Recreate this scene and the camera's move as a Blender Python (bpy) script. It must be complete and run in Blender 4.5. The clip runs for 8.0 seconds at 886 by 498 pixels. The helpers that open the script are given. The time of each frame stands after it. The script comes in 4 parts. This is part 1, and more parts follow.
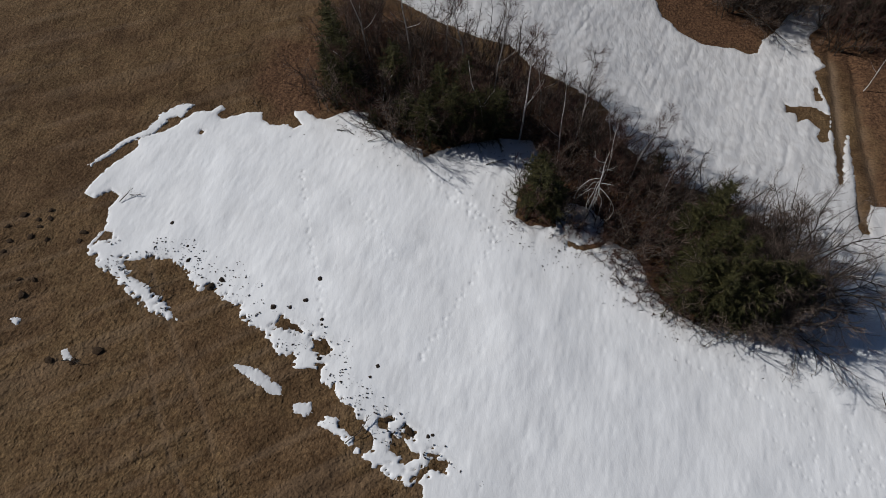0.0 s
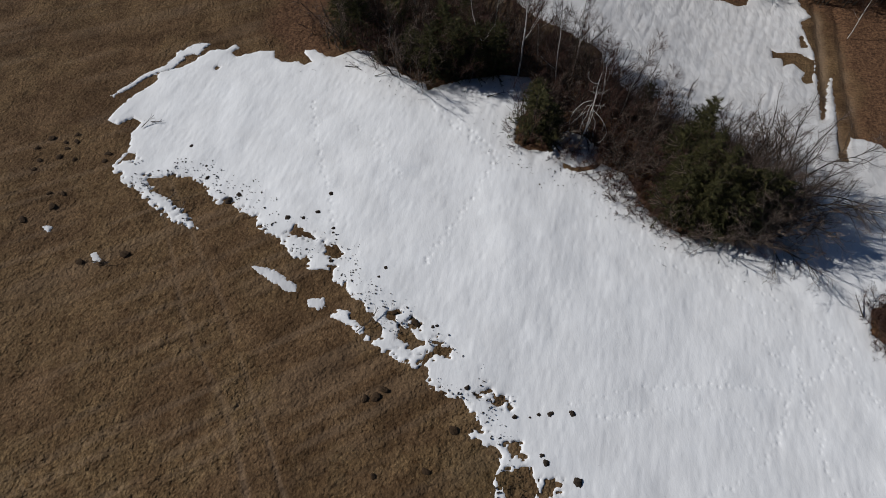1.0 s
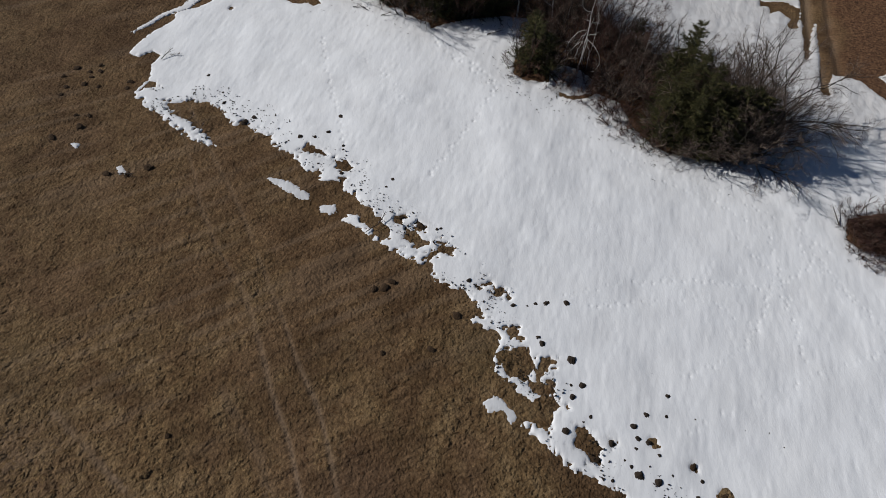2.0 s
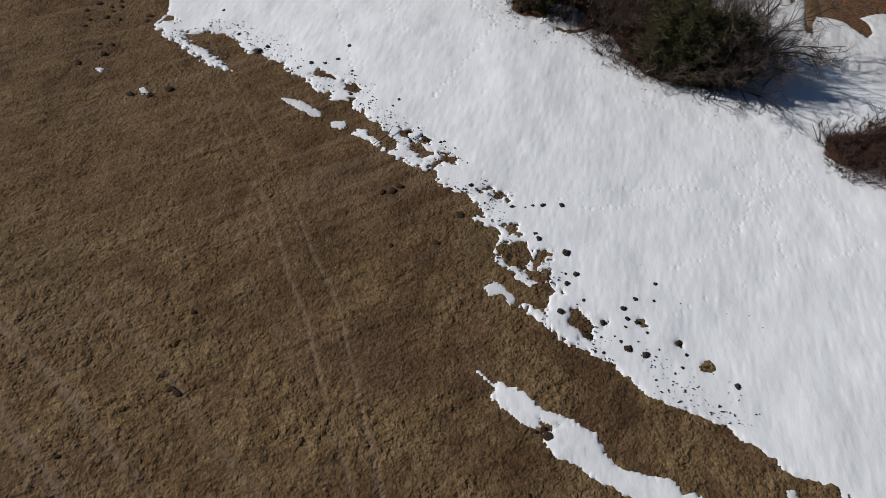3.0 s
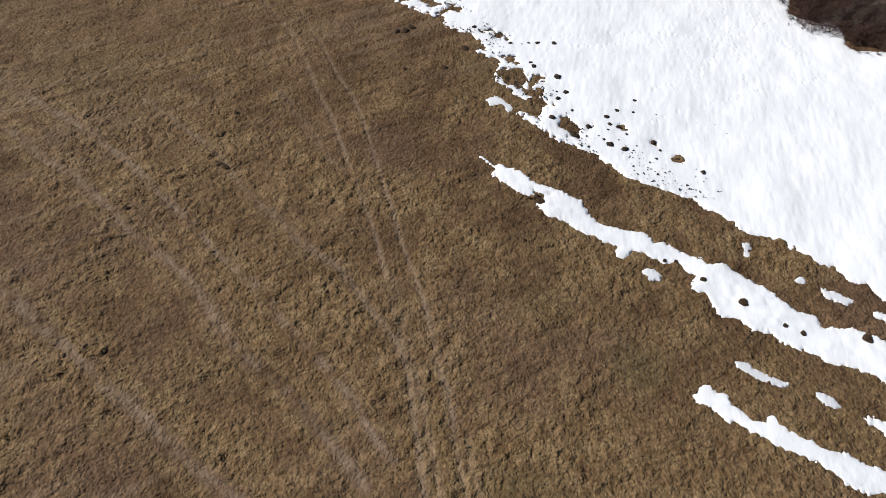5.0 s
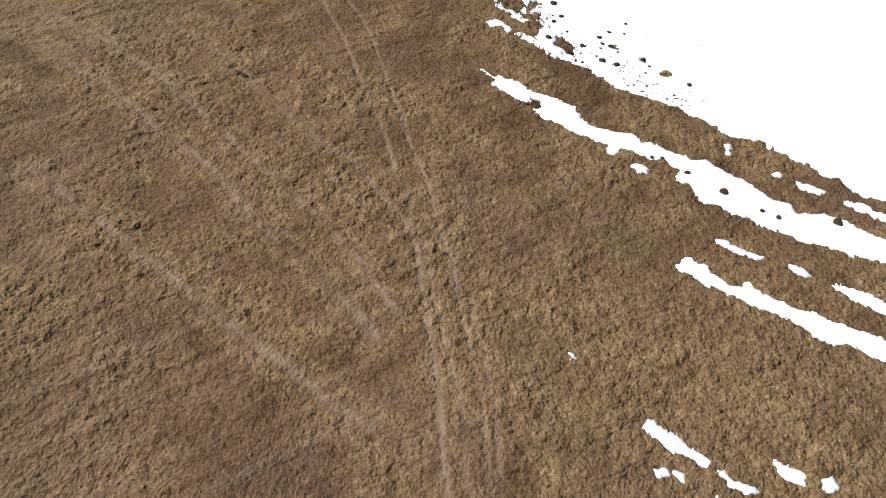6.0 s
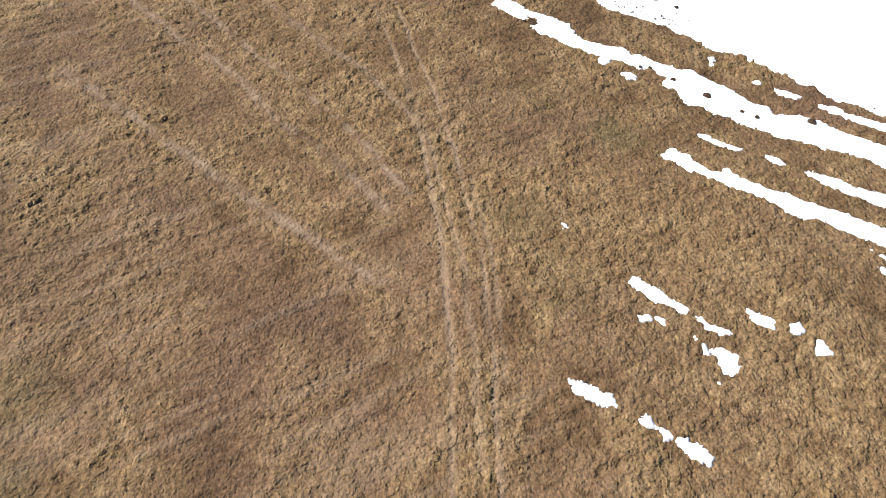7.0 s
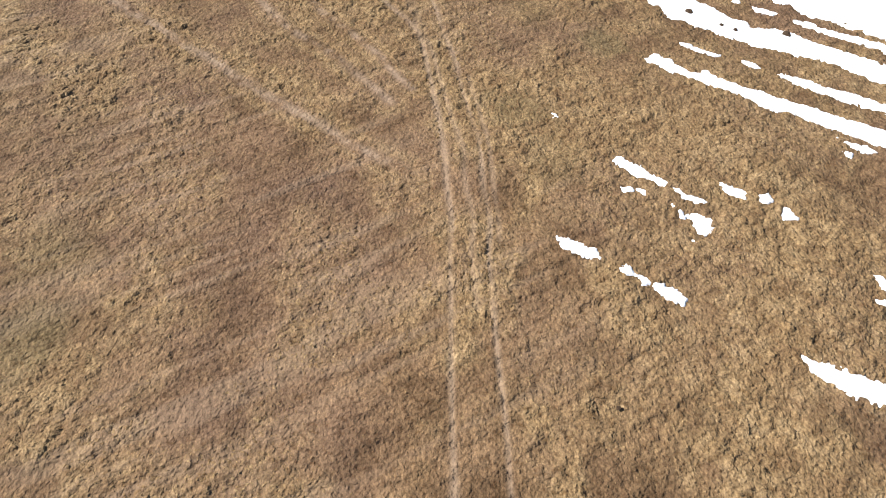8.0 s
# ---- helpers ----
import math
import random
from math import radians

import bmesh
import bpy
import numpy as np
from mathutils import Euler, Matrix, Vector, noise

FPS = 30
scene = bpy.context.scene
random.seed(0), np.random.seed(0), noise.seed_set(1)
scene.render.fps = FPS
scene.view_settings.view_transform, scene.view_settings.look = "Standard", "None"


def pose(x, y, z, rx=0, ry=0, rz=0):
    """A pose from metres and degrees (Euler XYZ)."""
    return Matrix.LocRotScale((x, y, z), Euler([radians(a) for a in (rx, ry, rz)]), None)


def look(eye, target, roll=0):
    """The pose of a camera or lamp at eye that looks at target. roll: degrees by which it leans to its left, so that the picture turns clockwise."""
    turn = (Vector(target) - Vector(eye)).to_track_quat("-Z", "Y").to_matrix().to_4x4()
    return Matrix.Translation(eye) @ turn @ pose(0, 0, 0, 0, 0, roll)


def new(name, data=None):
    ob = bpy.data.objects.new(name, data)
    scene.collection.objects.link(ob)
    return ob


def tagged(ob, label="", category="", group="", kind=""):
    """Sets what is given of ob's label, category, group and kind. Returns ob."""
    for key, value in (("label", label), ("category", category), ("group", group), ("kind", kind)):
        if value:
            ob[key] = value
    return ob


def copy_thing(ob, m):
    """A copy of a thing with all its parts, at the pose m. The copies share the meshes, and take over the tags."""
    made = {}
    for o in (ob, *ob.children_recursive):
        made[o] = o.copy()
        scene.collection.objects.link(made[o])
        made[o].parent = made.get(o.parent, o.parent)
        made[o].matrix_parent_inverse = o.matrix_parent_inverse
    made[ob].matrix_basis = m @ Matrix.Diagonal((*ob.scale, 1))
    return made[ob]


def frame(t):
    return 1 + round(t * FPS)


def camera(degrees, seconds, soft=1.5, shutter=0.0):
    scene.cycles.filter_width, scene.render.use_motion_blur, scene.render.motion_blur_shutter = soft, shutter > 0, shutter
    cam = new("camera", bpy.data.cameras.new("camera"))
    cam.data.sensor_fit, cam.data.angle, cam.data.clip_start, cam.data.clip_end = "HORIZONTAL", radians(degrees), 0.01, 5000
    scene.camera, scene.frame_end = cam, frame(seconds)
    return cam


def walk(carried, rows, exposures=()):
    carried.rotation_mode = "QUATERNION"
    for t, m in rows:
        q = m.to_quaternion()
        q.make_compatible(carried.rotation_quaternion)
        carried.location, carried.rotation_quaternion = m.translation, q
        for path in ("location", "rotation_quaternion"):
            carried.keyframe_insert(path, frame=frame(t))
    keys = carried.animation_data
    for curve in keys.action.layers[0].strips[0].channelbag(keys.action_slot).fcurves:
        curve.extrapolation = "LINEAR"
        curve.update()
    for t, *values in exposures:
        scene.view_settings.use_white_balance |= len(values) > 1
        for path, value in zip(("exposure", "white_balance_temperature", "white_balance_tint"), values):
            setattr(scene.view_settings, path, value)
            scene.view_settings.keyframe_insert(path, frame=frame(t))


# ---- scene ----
cam = camera(72.0, 8.0, soft=0.75)
PITCH = 24.01
PATH = [
    (0.0, 0.000, 0.000, 27.842), (0.5, -0.085, -2.523, 27.874), (1.0, -0.181, -5.080, 27.919),
    (1.5, -0.267, -7.668, 27.952), (3.0, -0.545, -15.600, 27.894), (3.5, -0.630, -18.270, 27.874),
    (4.0, -0.718, -20.973, 27.931), (5.5, -1.051, -29.190, 27.935), (6.0, -1.132, -31.964, 27.937),
    (6.5, -1.216, -34.761, 27.967), (7.0, -1.294, -37.555, 27.906), (7.5, -1.321, -40.358, 27.885),
    (8.0, -1.282, -43.181, 27.842),
]
EXPOSURES = [(0.0, -0.50), (1.5, -0.48), (3.0, -0.36), (4.0, -0.10), (5.5, 0.62), (6.5, 1.14), (8.0, 1.57)]
walk(cam, [(t, pose(x, y, z, PITCH, 0, 0)) for t, x, y, z in PATH], EXPOSURES)

# ---- light ----
SUN_UP, SUN_SIDE = 31.0, 20.0  # degrees above the horizon; degrees from west towards north
sun_way = Vector((-math.cos(radians(SUN_SIDE)) * math.cos(radians(SUN_UP)), math.sin(radians(SUN_SIDE)) * math.cos(radians(SUN_UP)), math.sin(radians(SUN_UP))))
world = bpy.data.worlds.new("sky")
scene.world = world
world.use_nodes = True
sky = world.node_tree.nodes.new("ShaderNodeTexSky")
sky.sky_type, sky.sun_disc = "NISHITA", False
sky.altitude, sky.air_density, sky.dust_density, sky.ozone_density = 1400, 0.8, 0.2, 4.0
sky.sun_elevation, sky.sun_rotation = radians(SUN_UP), radians(-70)
world.node_tree.links.new(sky.outputs[0], world.node_tree.nodes["Background"].inputs[0])
world.node_tree.nodes["Background"].inputs[1].default_value = 0.05
sun = new("sun", bpy.data.lights.new("sun", "SUN"))
sun.data.energy, sun.data.angle, sun.data.color = 5.0, radians(0.6), (1.0, 0.985, 0.965)
sun.matrix_world = look(sun_way * 200, (0, 0, 0))


# ---- numbers and noise ----
def hashed(ix, iy, seed):
    h = (ix.astype(np.int64) * 374761393 + iy.astype(np.int64) * 668265263 + seed * 974634777) & 0xFFFFFFFF
    h = ((h ^ (h >> 13)) * 1274126177) & 0xFFFFFFFF
    return ((h ^ (h >> 16)) & 0xFFFFFF) / float(0xFFFFFF) * 2 - 1


def vnoise(x, y, seed=0):
    ix, iy = np.floor(x), np.floor(y)
    fx, fy = x - ix, y - iy
    fx, fy = fx * fx * fx * (fx * (fx * 6 - 15) + 10), fy * fy * fy * (fy * (fy * 6 - 15) + 10)
    a, b = hashed(ix, iy, seed), hashed(ix + 1, iy, seed)
    c, d = hashed(ix, iy + 1, seed), hashed(ix + 1, iy + 1, seed)
    return (a * (1 - fx) + b * fx) * (1 - fy) + (c * (1 - fx) + d * fx) * fy


def fbm(x, y, seed=0, octaves=3):
    total, size = 0.0, 1.0
    for k in range(octaves):
        total = total + size * vnoise(x * 2**k + 17.3 * k, y * 2**k - 9.1 * k, seed + k)
        size *= 0.5
    return total / 1.6


def smooth(a, b, v):
    t = np.clip((v - a) / (b - a), 0, 1)
    return t * t * (3 - 2 * t)


def inside(points, px, py):
    """Signed distance to a closed outline, positive inside it."""
    q = np.array(points, float)
    out = np.empty(px.size)
    fx, fy = px.ravel(), py.ravel()
    for k in range(0, fx.size, 60000):
        x, y = fx[k : k + 60000], fy[k : k + 60000]
        best, odd = np.full(x.size, 1e9), np.zeros(x.size, bool)
        for (ax, ay), (bx, by) in zip(q, np.roll(q, -1, 0)):
            dx, dy = bx - ax, by - ay
            t = np.clip(((x - ax) * dx + (y - ay) * dy) / (dx * dx + dy * dy + 1e-12), 0, 1)
            best = np.minimum(best, (x - ax - t * dx) ** 2 + (y - ay - t * dy) ** 2)
            if ay != by:
                odd ^= ((ay > y) != (by > y)) & (x < (bx - ax) * (y - ay) / (by - ay) + ax)
        out[k : k + 60000] = np.where(odd, 1, -1) * np.sqrt(best)
    return out.reshape(px.shape)


def near_line(points, px, py):
    best = np.full(px.shape, 1e9)
    for (ax, ay), (bx, by) in zip(points, points[1:]):
        dx, dy = bx - ax, by - ay
        t = np.clip(((px - ax) * dx + (py - ay) * dy) / (dx * dx + dy * dy), 0, 1)
        best = np.minimum(best, (px - ax - t * dx) ** 2 + (py - ay - t * dy) ** 2)
    return np.sqrt(best)


# The hillside: a tilted plane with broad swells, metres.
SWELL_X, SWELL_Y, SWELL = (-14, 0, 14, 26), (-36, -22, -8, 6, 20, 34), (
    (-0.67, -0.05, 0.29, 0.05), (-0.27, 0.19, 0.06, -0.08), (0.17, 0.09, -0.30, -0.05),
    (-0.20, 0.29, -0.08, 0.28), (-0.38, 0.28, -0.02, -0.76), (-0.06, -0.01, -0.84, -1.61),
)


def hill(x, y):
    z = -0.04636 * x - 0.18388 * y
    for cy, row in zip(SWELL_Y, SWELL):
        for cx, w in zip(SWELL_X, row):
            z = z + w * np.exp(-((x - cx) ** 2 + (y - cy) ** 2) / 200.0)
    return z


def hill_at(x, y):
    return float(hill(np.array([float(x)]), np.array([float(y)]))[0])


# ---- outlines of the snow in plan, metres ----
west_end = [(-20.45, 17.08), (-19.68, 16.83), (-19.06, 17.34), (-18.52, 17.11), (-18.45, 16.66), (-18.69, 16.13), (-18.51, 14.96), (-18.69, 14.20), (-19.09, 13.34), (-18.77, 12.92), (-18.31, 12.75), (-18.21, 12.29), (-17.31, 11.72), (-16.53, 11.06), (-15.76, 10.40), (-14.71, 9.67), (-14.02, 9.20), (-13.05, 8.99), (-13.49, 9.30), (-13.68, 9.71), (-14.39, 10.26), (-15.06, 10.91), (-15.92, 11.40), (-16.36, 11.91), (-16.91, 12.32), (-16.95, 12.64), (-14.53, 12.75), (-14.12, 12.29), (-13.63, 12.12), (-13.17, 11.43), (-12.52, 10.76), (-12.22, 11.10), (-11.57, 10.77)]
south_edge = [(-11.17, 10.28), (-10.39, 9.95), (-10.27, 9.32), (-9.62, 8.85), (-8.87, 8.55), (-8.32, 7.80), (-7.82, 7.21), (-7.17, 7.36), (-7.05, 6.50), (-6.38, 6.50), (-5.78, 6.64), (-5.64, 5.87), (-4.95, 5.54), (-4.76, 4.96), (-4.19, 4.36), (-3.60, 3.93), (-3.24, 3.53), (-2.96, 2.99), (-3.31, 2.68), (-3.57, 2.87), (-4.33, 3.60), (-4.82, 4.23), (-5.32, 4.23), (-5.54, 3.92), (-4.88, 3.60), (-4.07, 2.99), (-3.29, 2.39), (-2.27, 1.69), (-1.34, 1.24), (-1.18, 1.58)]
south_edge_mid = [(-1.12, 1.06), (-0.75, 0.45), (0.16, -0.01), (0.91, -0.30), (1.19, -0.88), (1.62, -1.52), (0.88, -1.59), (1.01, -1.93), (1.89, -2.19), (2.32, -2.40), (2.29, -2.92), (2.07, -3.29), (1.74, -4.08), (2.06, -4.63), (3.14, -5.27), (3.51, -5.82), (2.99, -6.58), (4.05, -7.49), (4.79, -8.14), (5.27, -8.57), (6.03, -8.85), (6.89, -9.26), (7.32, -9.82), (8.33, -10.69), (9.14, -11.11), (10.32, -11.54), (10.76, -11.80), (11.37, -11.92), (11.75, -12.36), (12.88, -13.17)]
south_edge_east = [(13.52, -13.85), (14.39, -14.18), (14.98, -14.55), (15.79, -14.94), (16.35, -15.62), (17.13, -15.73), (17.19, -16.05), (17.60, -16.48), (18.25, -16.64), (18.53, -17.35), (19.05, -17.79), (19.99, -18.07), (22.46, -19.74), (25.59, -21.70), (30.25, -24.04)]
east_edge = [(33.12, 8.72), (36.54, 18.9), (33.6, 18.1), (31.5, 18.2), (30.5, 18.0), (29.8, 17.7), (30.1, 17.0), (29.8, 15.6), (29.0, 15.1), (28.8, 15.8), (28.5, 16.5), (28.3, 17.2), (27.5, 17.7), (26.7, 17.9), (26.1, 17.0), (25.4, 15.4), (24.8, 15.5), (24.9, 16.2), (25.5, 17.5), (26.34, 19.55), (27.24, 21.91), (28.20, 24.43), (27.46, 23.18), (25.85, 19.69), (25.28, 19.58), (26.09, 21.63), (27.11, 24.43), (27.98, 27.42), (28.27, 29.92), (28.35, 31.33), (29.32, 31.94), (29.06, 33.45), (29.31, 35.63), (30.52, 36.69), (32.77, 38.93), (29.90, 39.24), (28.32, 37.81), (26.82, 35.98), (25.37, 34.86), (24.80, 33.60), (23.97, 33.38)]
far_edge = [(22.99, 33.93), (20.34, 34.38), (18.78, 35.74), (18.29, 36.81), (17.76, 37.28), (17.60, 38.75), (16.90, 41.27), (13.39, 48.35), (-6.89, 45.98), (-8.23, 40.10), (-3.39, 36.08), (-1.01, 34.37), (1.90, 32.44), (4.98, 31.57), (6.65, 29.27), (8.95, 27.90), (10.81, 26.27), (11.40, 25.30), (10.96, 24.83), (11.61, 22.55), (12.02, 21.75)]
thicket_edge = [(13.87, 19.24), (15.55, 18.68), (17.71, 17.45), (19.69, 15.57), (20.27, 13.15), (18.14, 10.52), (15.86, 8.80), (12.99, 9.31), (11.95, 9.99), (11.06, 11.50), (10.67, 13.48), (9.36, 14.26), (7.96, 13.50), (6.78, 13.75), (6.87, 14.99), (4.64, 15.20), (4.10, 15.69), (4.44, 17.59), (5.29, 18.88), (6.16, 19.97), (5.56, 21.88), (3.77, 21.93), (1.26, 21.32), (-1.16, 20.12), (-1.35, 20.68), (-2.94, 21.54), (-3.32, 22.27), (-4.10, 22.35), (-4.53, 22.94), (-4.78, 23.85), (-5.76, 24.03), (-6.63, 23.65)]
north_edge = [(-7.36, 23.14), (-8.02, 23.28), (-8.81, 23.87), (-9.43, 23.91), (-9.33, 23.46), (-8.85, 22.77), (-9.32, 22.37), (-9.71, 22.66), (-10.77, 22.64), (-11.52, 23.12), (-11.51, 23.88), (-12.39, 23.81), (-13.21, 23.44), (-14.02, 23.07), (-14.46, 23.50), (-13.92, 23.97), (-14.14, 24.37), (-14.69, 23.75), (-15.72, 23.61), (-16.42, 22.85), (-17.54, 21.79), (-18.47, 21.38), (-18.52, 20.45), (-19.39, 19.47), (-20.01, 18.36)]
BARE = [
    [(-2.35, 3.11), (-2.23, 3.36), (-1.81, 3.36), (-1.59, 3.00), (-1.26, 2.56), (-1.33, 2.33), (-1.69, 2.16), (-1.95, 2.56), (-2.33, 2.75)],
    [(-1.81, 3.49), (-1.62, 3.74), (-1.37, 3.84), (-1.29, 3.61), (-1.48, 3.36), (-1.76, 3.36)],
    [(-1.14, 0.80), (-1.26, 1.58), (-1.03, 2.04), (-0.64, 2.16), (-0.67, 2.47), (-0.35, 2.64), (-0.15, 2.43), (0.15, 2.24), (0.07, 2.00), (-0.46, 1.98), (-0.82, 1.70), (-1.06, 1.31)],
    [(-8.55, 8.79), (-8.00, 9.26), (-7.41, 9.01), (-6.75, 8.52), (-6.92, 8.31), (-7.64, 8.67), (-8.20, 8.70)],
    [(-6.54, 8.16), (-5.89, 8.04), (-5.54, 7.57), (-5.67, 7.27), (-6.04, 7.45), (-6.28, 7.86)],
    [(-18.69, 13.83), (-18.42, 14.32), (-17.94, 14.22), (-17.81, 13.89), (-18.37, 13.76)],
    [(-17.94, 21.78), (-17.15, 22.96), (-16.43, 23.19), (-16.33, 22.75), (-16.95, 22.20), (-17.55, 21.84)],
    [(-15.16, 21.87), (-14.97, 22.12), (-14.71, 22.03), (-14.84, 21.69)],
    [(2.51, -3.13), (3.58, -3.23), (3.74, -3.72), (3.57, -4.40), (2.78, -4.32), (2.27, -3.85), (1.95, -3.37)],
    [(2.66, -5.42), (3.80, -5.67), (4.26, -5.26), (4.94, -5.76), (4.46, -6.04), (4.39, -6.50), (4.05, -6.90), (3.54, -6.53), (2.92, -6.36), (2.50, -6.66)],
    [(3.42, -4.51), (4.36, -4.85), (4.35, -5.25), (3.85, -5.10), (3.42, -4.85)],
    [(4.50, -3.58), (4.66, -3.79), (4.06, -4.31), (3.97, -4.72), (3.75, -4.66), (3.94, -4.07), (4.26, -3.70)],
    [(5.32, -6.53), (6.03, -6.86), (6.38, -7.48), (6.16, -8.10), (5.72, -8.20), (5.64, -7.78), (5.14, -7.39)],
    [(2.57, -2.09), (3.14, -1.99), (3.22, -2.51), (2.81, -2.53), (2.56, -2.24)],
    [(2.11, -0.04), (2.66, 0.11), (2.67, -0.30), (2.27, -0.36)],
    [(1.07, 0.03), (1.54, 0.34), (2.07, 0.49), (2.06, 0.24), (1.37, -0.03)],
    [(9.93, -8.22), (10.21, -8.06), (10.43, -8.18), (10.29, -8.43), (10.05, -8.40)],
    [(11.00, -9.30), (11.23, -9.15), (11.39, -9.35), (11.30, -9.61), (11.01, -9.59)],
    [(6.67, -7.15), (6.89, -7.18), (6.91, -7.40), (6.69, -7.43)],
    [(8.42, -7.09), (8.74, -7.14), (8.85, -7.46), (8.53, -7.40)],
    [(24.96, 27.92), (25.32, 27.55), (26.54, 27.50), (27.57, 27.00), (27.82, 26.51), (26.63, 23.86), (26.01, 23.68), (25.85, 24.13), (26.46, 25.14), (26.02, 26.15), (25.02, 25.65), (25.31, 26.75), (24.63, 26.79)],
    [(27.64, 29.56), (28.08, 29.74), (27.86, 28.04), (27.27, 28.12)],
    [(-2.76, 4.24), (-2.41, 4.37), (-2.35, 4.16), (-2.58, 3.86), (-2.74, 3.88)],
]
PATCHES = [
    [(-20.88, 19.19), (-20.11, 20.25), (-19.27, 21.34), (-18.23, 22.10), (-17.64, 23.54), (-16.60, 24.34), (-16.05, 24.26), (-16.40, 23.34), (-17.19, 23.16), (-17.83, 21.87), (-18.52, 21.42), (-19.19, 21.07), (-20.15, 19.84), (-20.74, 19.15)],
    [(-9.95, 6.78), (-9.47, 6.64), (-8.77, 6.50), (-8.31, 6.13), (-7.73, 5.81), (-7.39, 5.27), (-7.93, 5.40), (-8.66, 5.86), (-9.27, 6.30)],
    [(-6.93, 4.79), (-6.68, 4.87), (-6.09, 4.87), (-6.00, 4.53), (-6.30, 4.33), (-6.71, 4.53)],
    [(1.45, -5.63), (1.88, -5.38), (2.28, -5.60), (2.70, -5.95), (2.82, -6.27), (2.56, -6.57), (2.33, -6.28), (2.13, -5.97), (1.58, -5.98)],
    [(8.00, -16.32), (8.28, -16.11), (8.84, -16.32), (8.68, -16.59), (8.27, -16.61)],
    [(13.16, -14.57), (13.41, -14.54), (13.42, -14.78), (13.15, -14.80)],
    [(13.11, -15.08), (13.34, -15.14), (13.38, -15.37), (13.05, -15.30)],
    [(14.92, -16.39), (15.33, -16.37), (15.40, -16.65), (15.01, -16.59)],
    [(16.06, -16.94), (16.50, -17.14), (17.25, -17.54), (16.88, -17.76), (16.13, -17.36)],
    [(17.97, -18.03), (18.81, -18.35), (19.63, -18.86), (23.02, -20.38), (22.64, -21.07), (19.48, -19.19), (18.63, -18.76), (17.96, -18.27)],
    [(10.97, -20.46), (11.26, -20.54), (11.98, -20.97), (12.88, -21.43), (12.58, -21.49), (11.65, -21.22), (11.02, -20.76)],
    [(13.97, -21.81), (14.22, -21.89), (14.55, -22.02), (14.72, -22.39), (14.32, -22.32), (14.06, -22.21)],
    [(15.49, -22.80), (15.85, -22.76), (16.73, -23.15), (17.52, -23.52), (20.60, -24.82), (20.22, -25.51), (17.23, -24.14), (16.60, -23.75), (15.94, -23.28), (15.50, -23.02)],
    [(6.10, -28.91), (6.37, -28.70), (6.78, -28.84), (7.23, -29.18), (7.62, -29.58), (8.03, -29.85), (8.33, -30.07), (8.23, -30.29), (7.73, -30.13), (7.43, -29.91), (7.12, -29.75), (6.71, -29.47), (6.35, -29.08)],
    [(8.33, -30.37), (8.60, -30.39), (8.81, -30.63), (9.11, -30.63), (9.45, -30.84), (9.68, -31.07), (9.36, -31.16), (8.91, -30.98), (8.51, -30.96), (8.66, -30.69)],
    [(6.27, -30.36), (6.65, -30.41), (6.69, -30.52), (6.33, -30.52)],
    [(6.95, -30.46), (7.22, -30.52), (7.41, -30.89), (7.10, -30.97), (6.95, -30.71)],
    [(8.22, -31.22), (8.42, -31.32), (8.58, -31.68), (8.61, -31.93), (8.39, -31.84), (8.25, -31.58)],
    [(8.67, -31.78), (9.14, -31.68), (9.41, -31.82), (9.74, -32.02), (9.63, -32.35), (9.39, -32.67), (8.98, -32.65), (8.87, -32.31), (8.86, -31.98)],
    [(8.70, -33.08), (8.91, -33.15), (8.73, -33.30)],
    [(10.52, -30.03), (10.86, -30.14), (11.27, -30.35), (11.71, -30.56), (11.41, -30.65), (11.41, -30.86), (11.03, -30.76), (10.70, -30.60)],
    [(11.97, -30.61), (12.45, -30.52), (12.56, -30.95), (12.20, -31.06), (11.97, -30.90)],
    [(12.67, -31.29), (12.98, -31.12), (13.19, -31.38), (13.34, -31.84), (12.96, -31.95), (12.54, -31.81)],
    [(16.85, -27.96), (17.15, -28.07), (16.99, -28.32)],
    [(5.48, -34.34), (5.79, -34.23), (6.00, -34.56), (5.72, -34.63)],
    [(6.11, -34.63), (6.45, -34.76), (6.61, -34.95), (6.30, -35.02)],
    [(6.67, -34.89), (7.01, -35.01), (7.08, -35.23), (6.79, -35.19)],
    [(3.20, -32.94), (3.65, -33.05), (4.18, -33.31), (4.71, -33.60), (4.78, -33.89), (4.33, -33.86), (3.50, -33.45)],
    [(6.70, -34.96), (7.13, -35.18), (7.53, -35.27), (7.79, -35.63), (7.60, -35.82), (7.15, -35.58), (6.79, -35.25)],
    [(11.15, -37.61), (11.54, -37.97), (12.24, -38.25), (12.80, -38.37), (13.47, -38.71), (13.96, -38.89), (16.48, -39.94), (15.97, -40.96), (13.59, -39.76), (12.62, -39.36), (12.19, -38.94), (11.58, -38.42), (11.24, -37.95)],
    [(15.41, -34.55), (15.73, -34.64), (15.90, -34.97), (15.54, -35.29), (15.45, -34.97)],
    [(15.08, -35.64), (15.45, -35.58), (15.47, -35.94), (15.08, -35.94)],
    [(-18.19, 7.40), (-17.99, 7.47), (-17.77, 7.16), (-17.66, 6.99), (-17.92, 7.02), (-18.05, 7.23)],
    [(-21.22, 9.10), (-20.88, 9.04), (-20.86, 8.82), (-21.09, 8.89)],
    [(3.78, -26.07), (3.97, -26.05), (3.97, -26.23), (3.81, -26.26)],
    [(16.82, -27.13), (17.33, -27.32), (18.03, -27.57), (18.31, -28.01), (17.72, -27.97), (17.23, -27.57)],
]
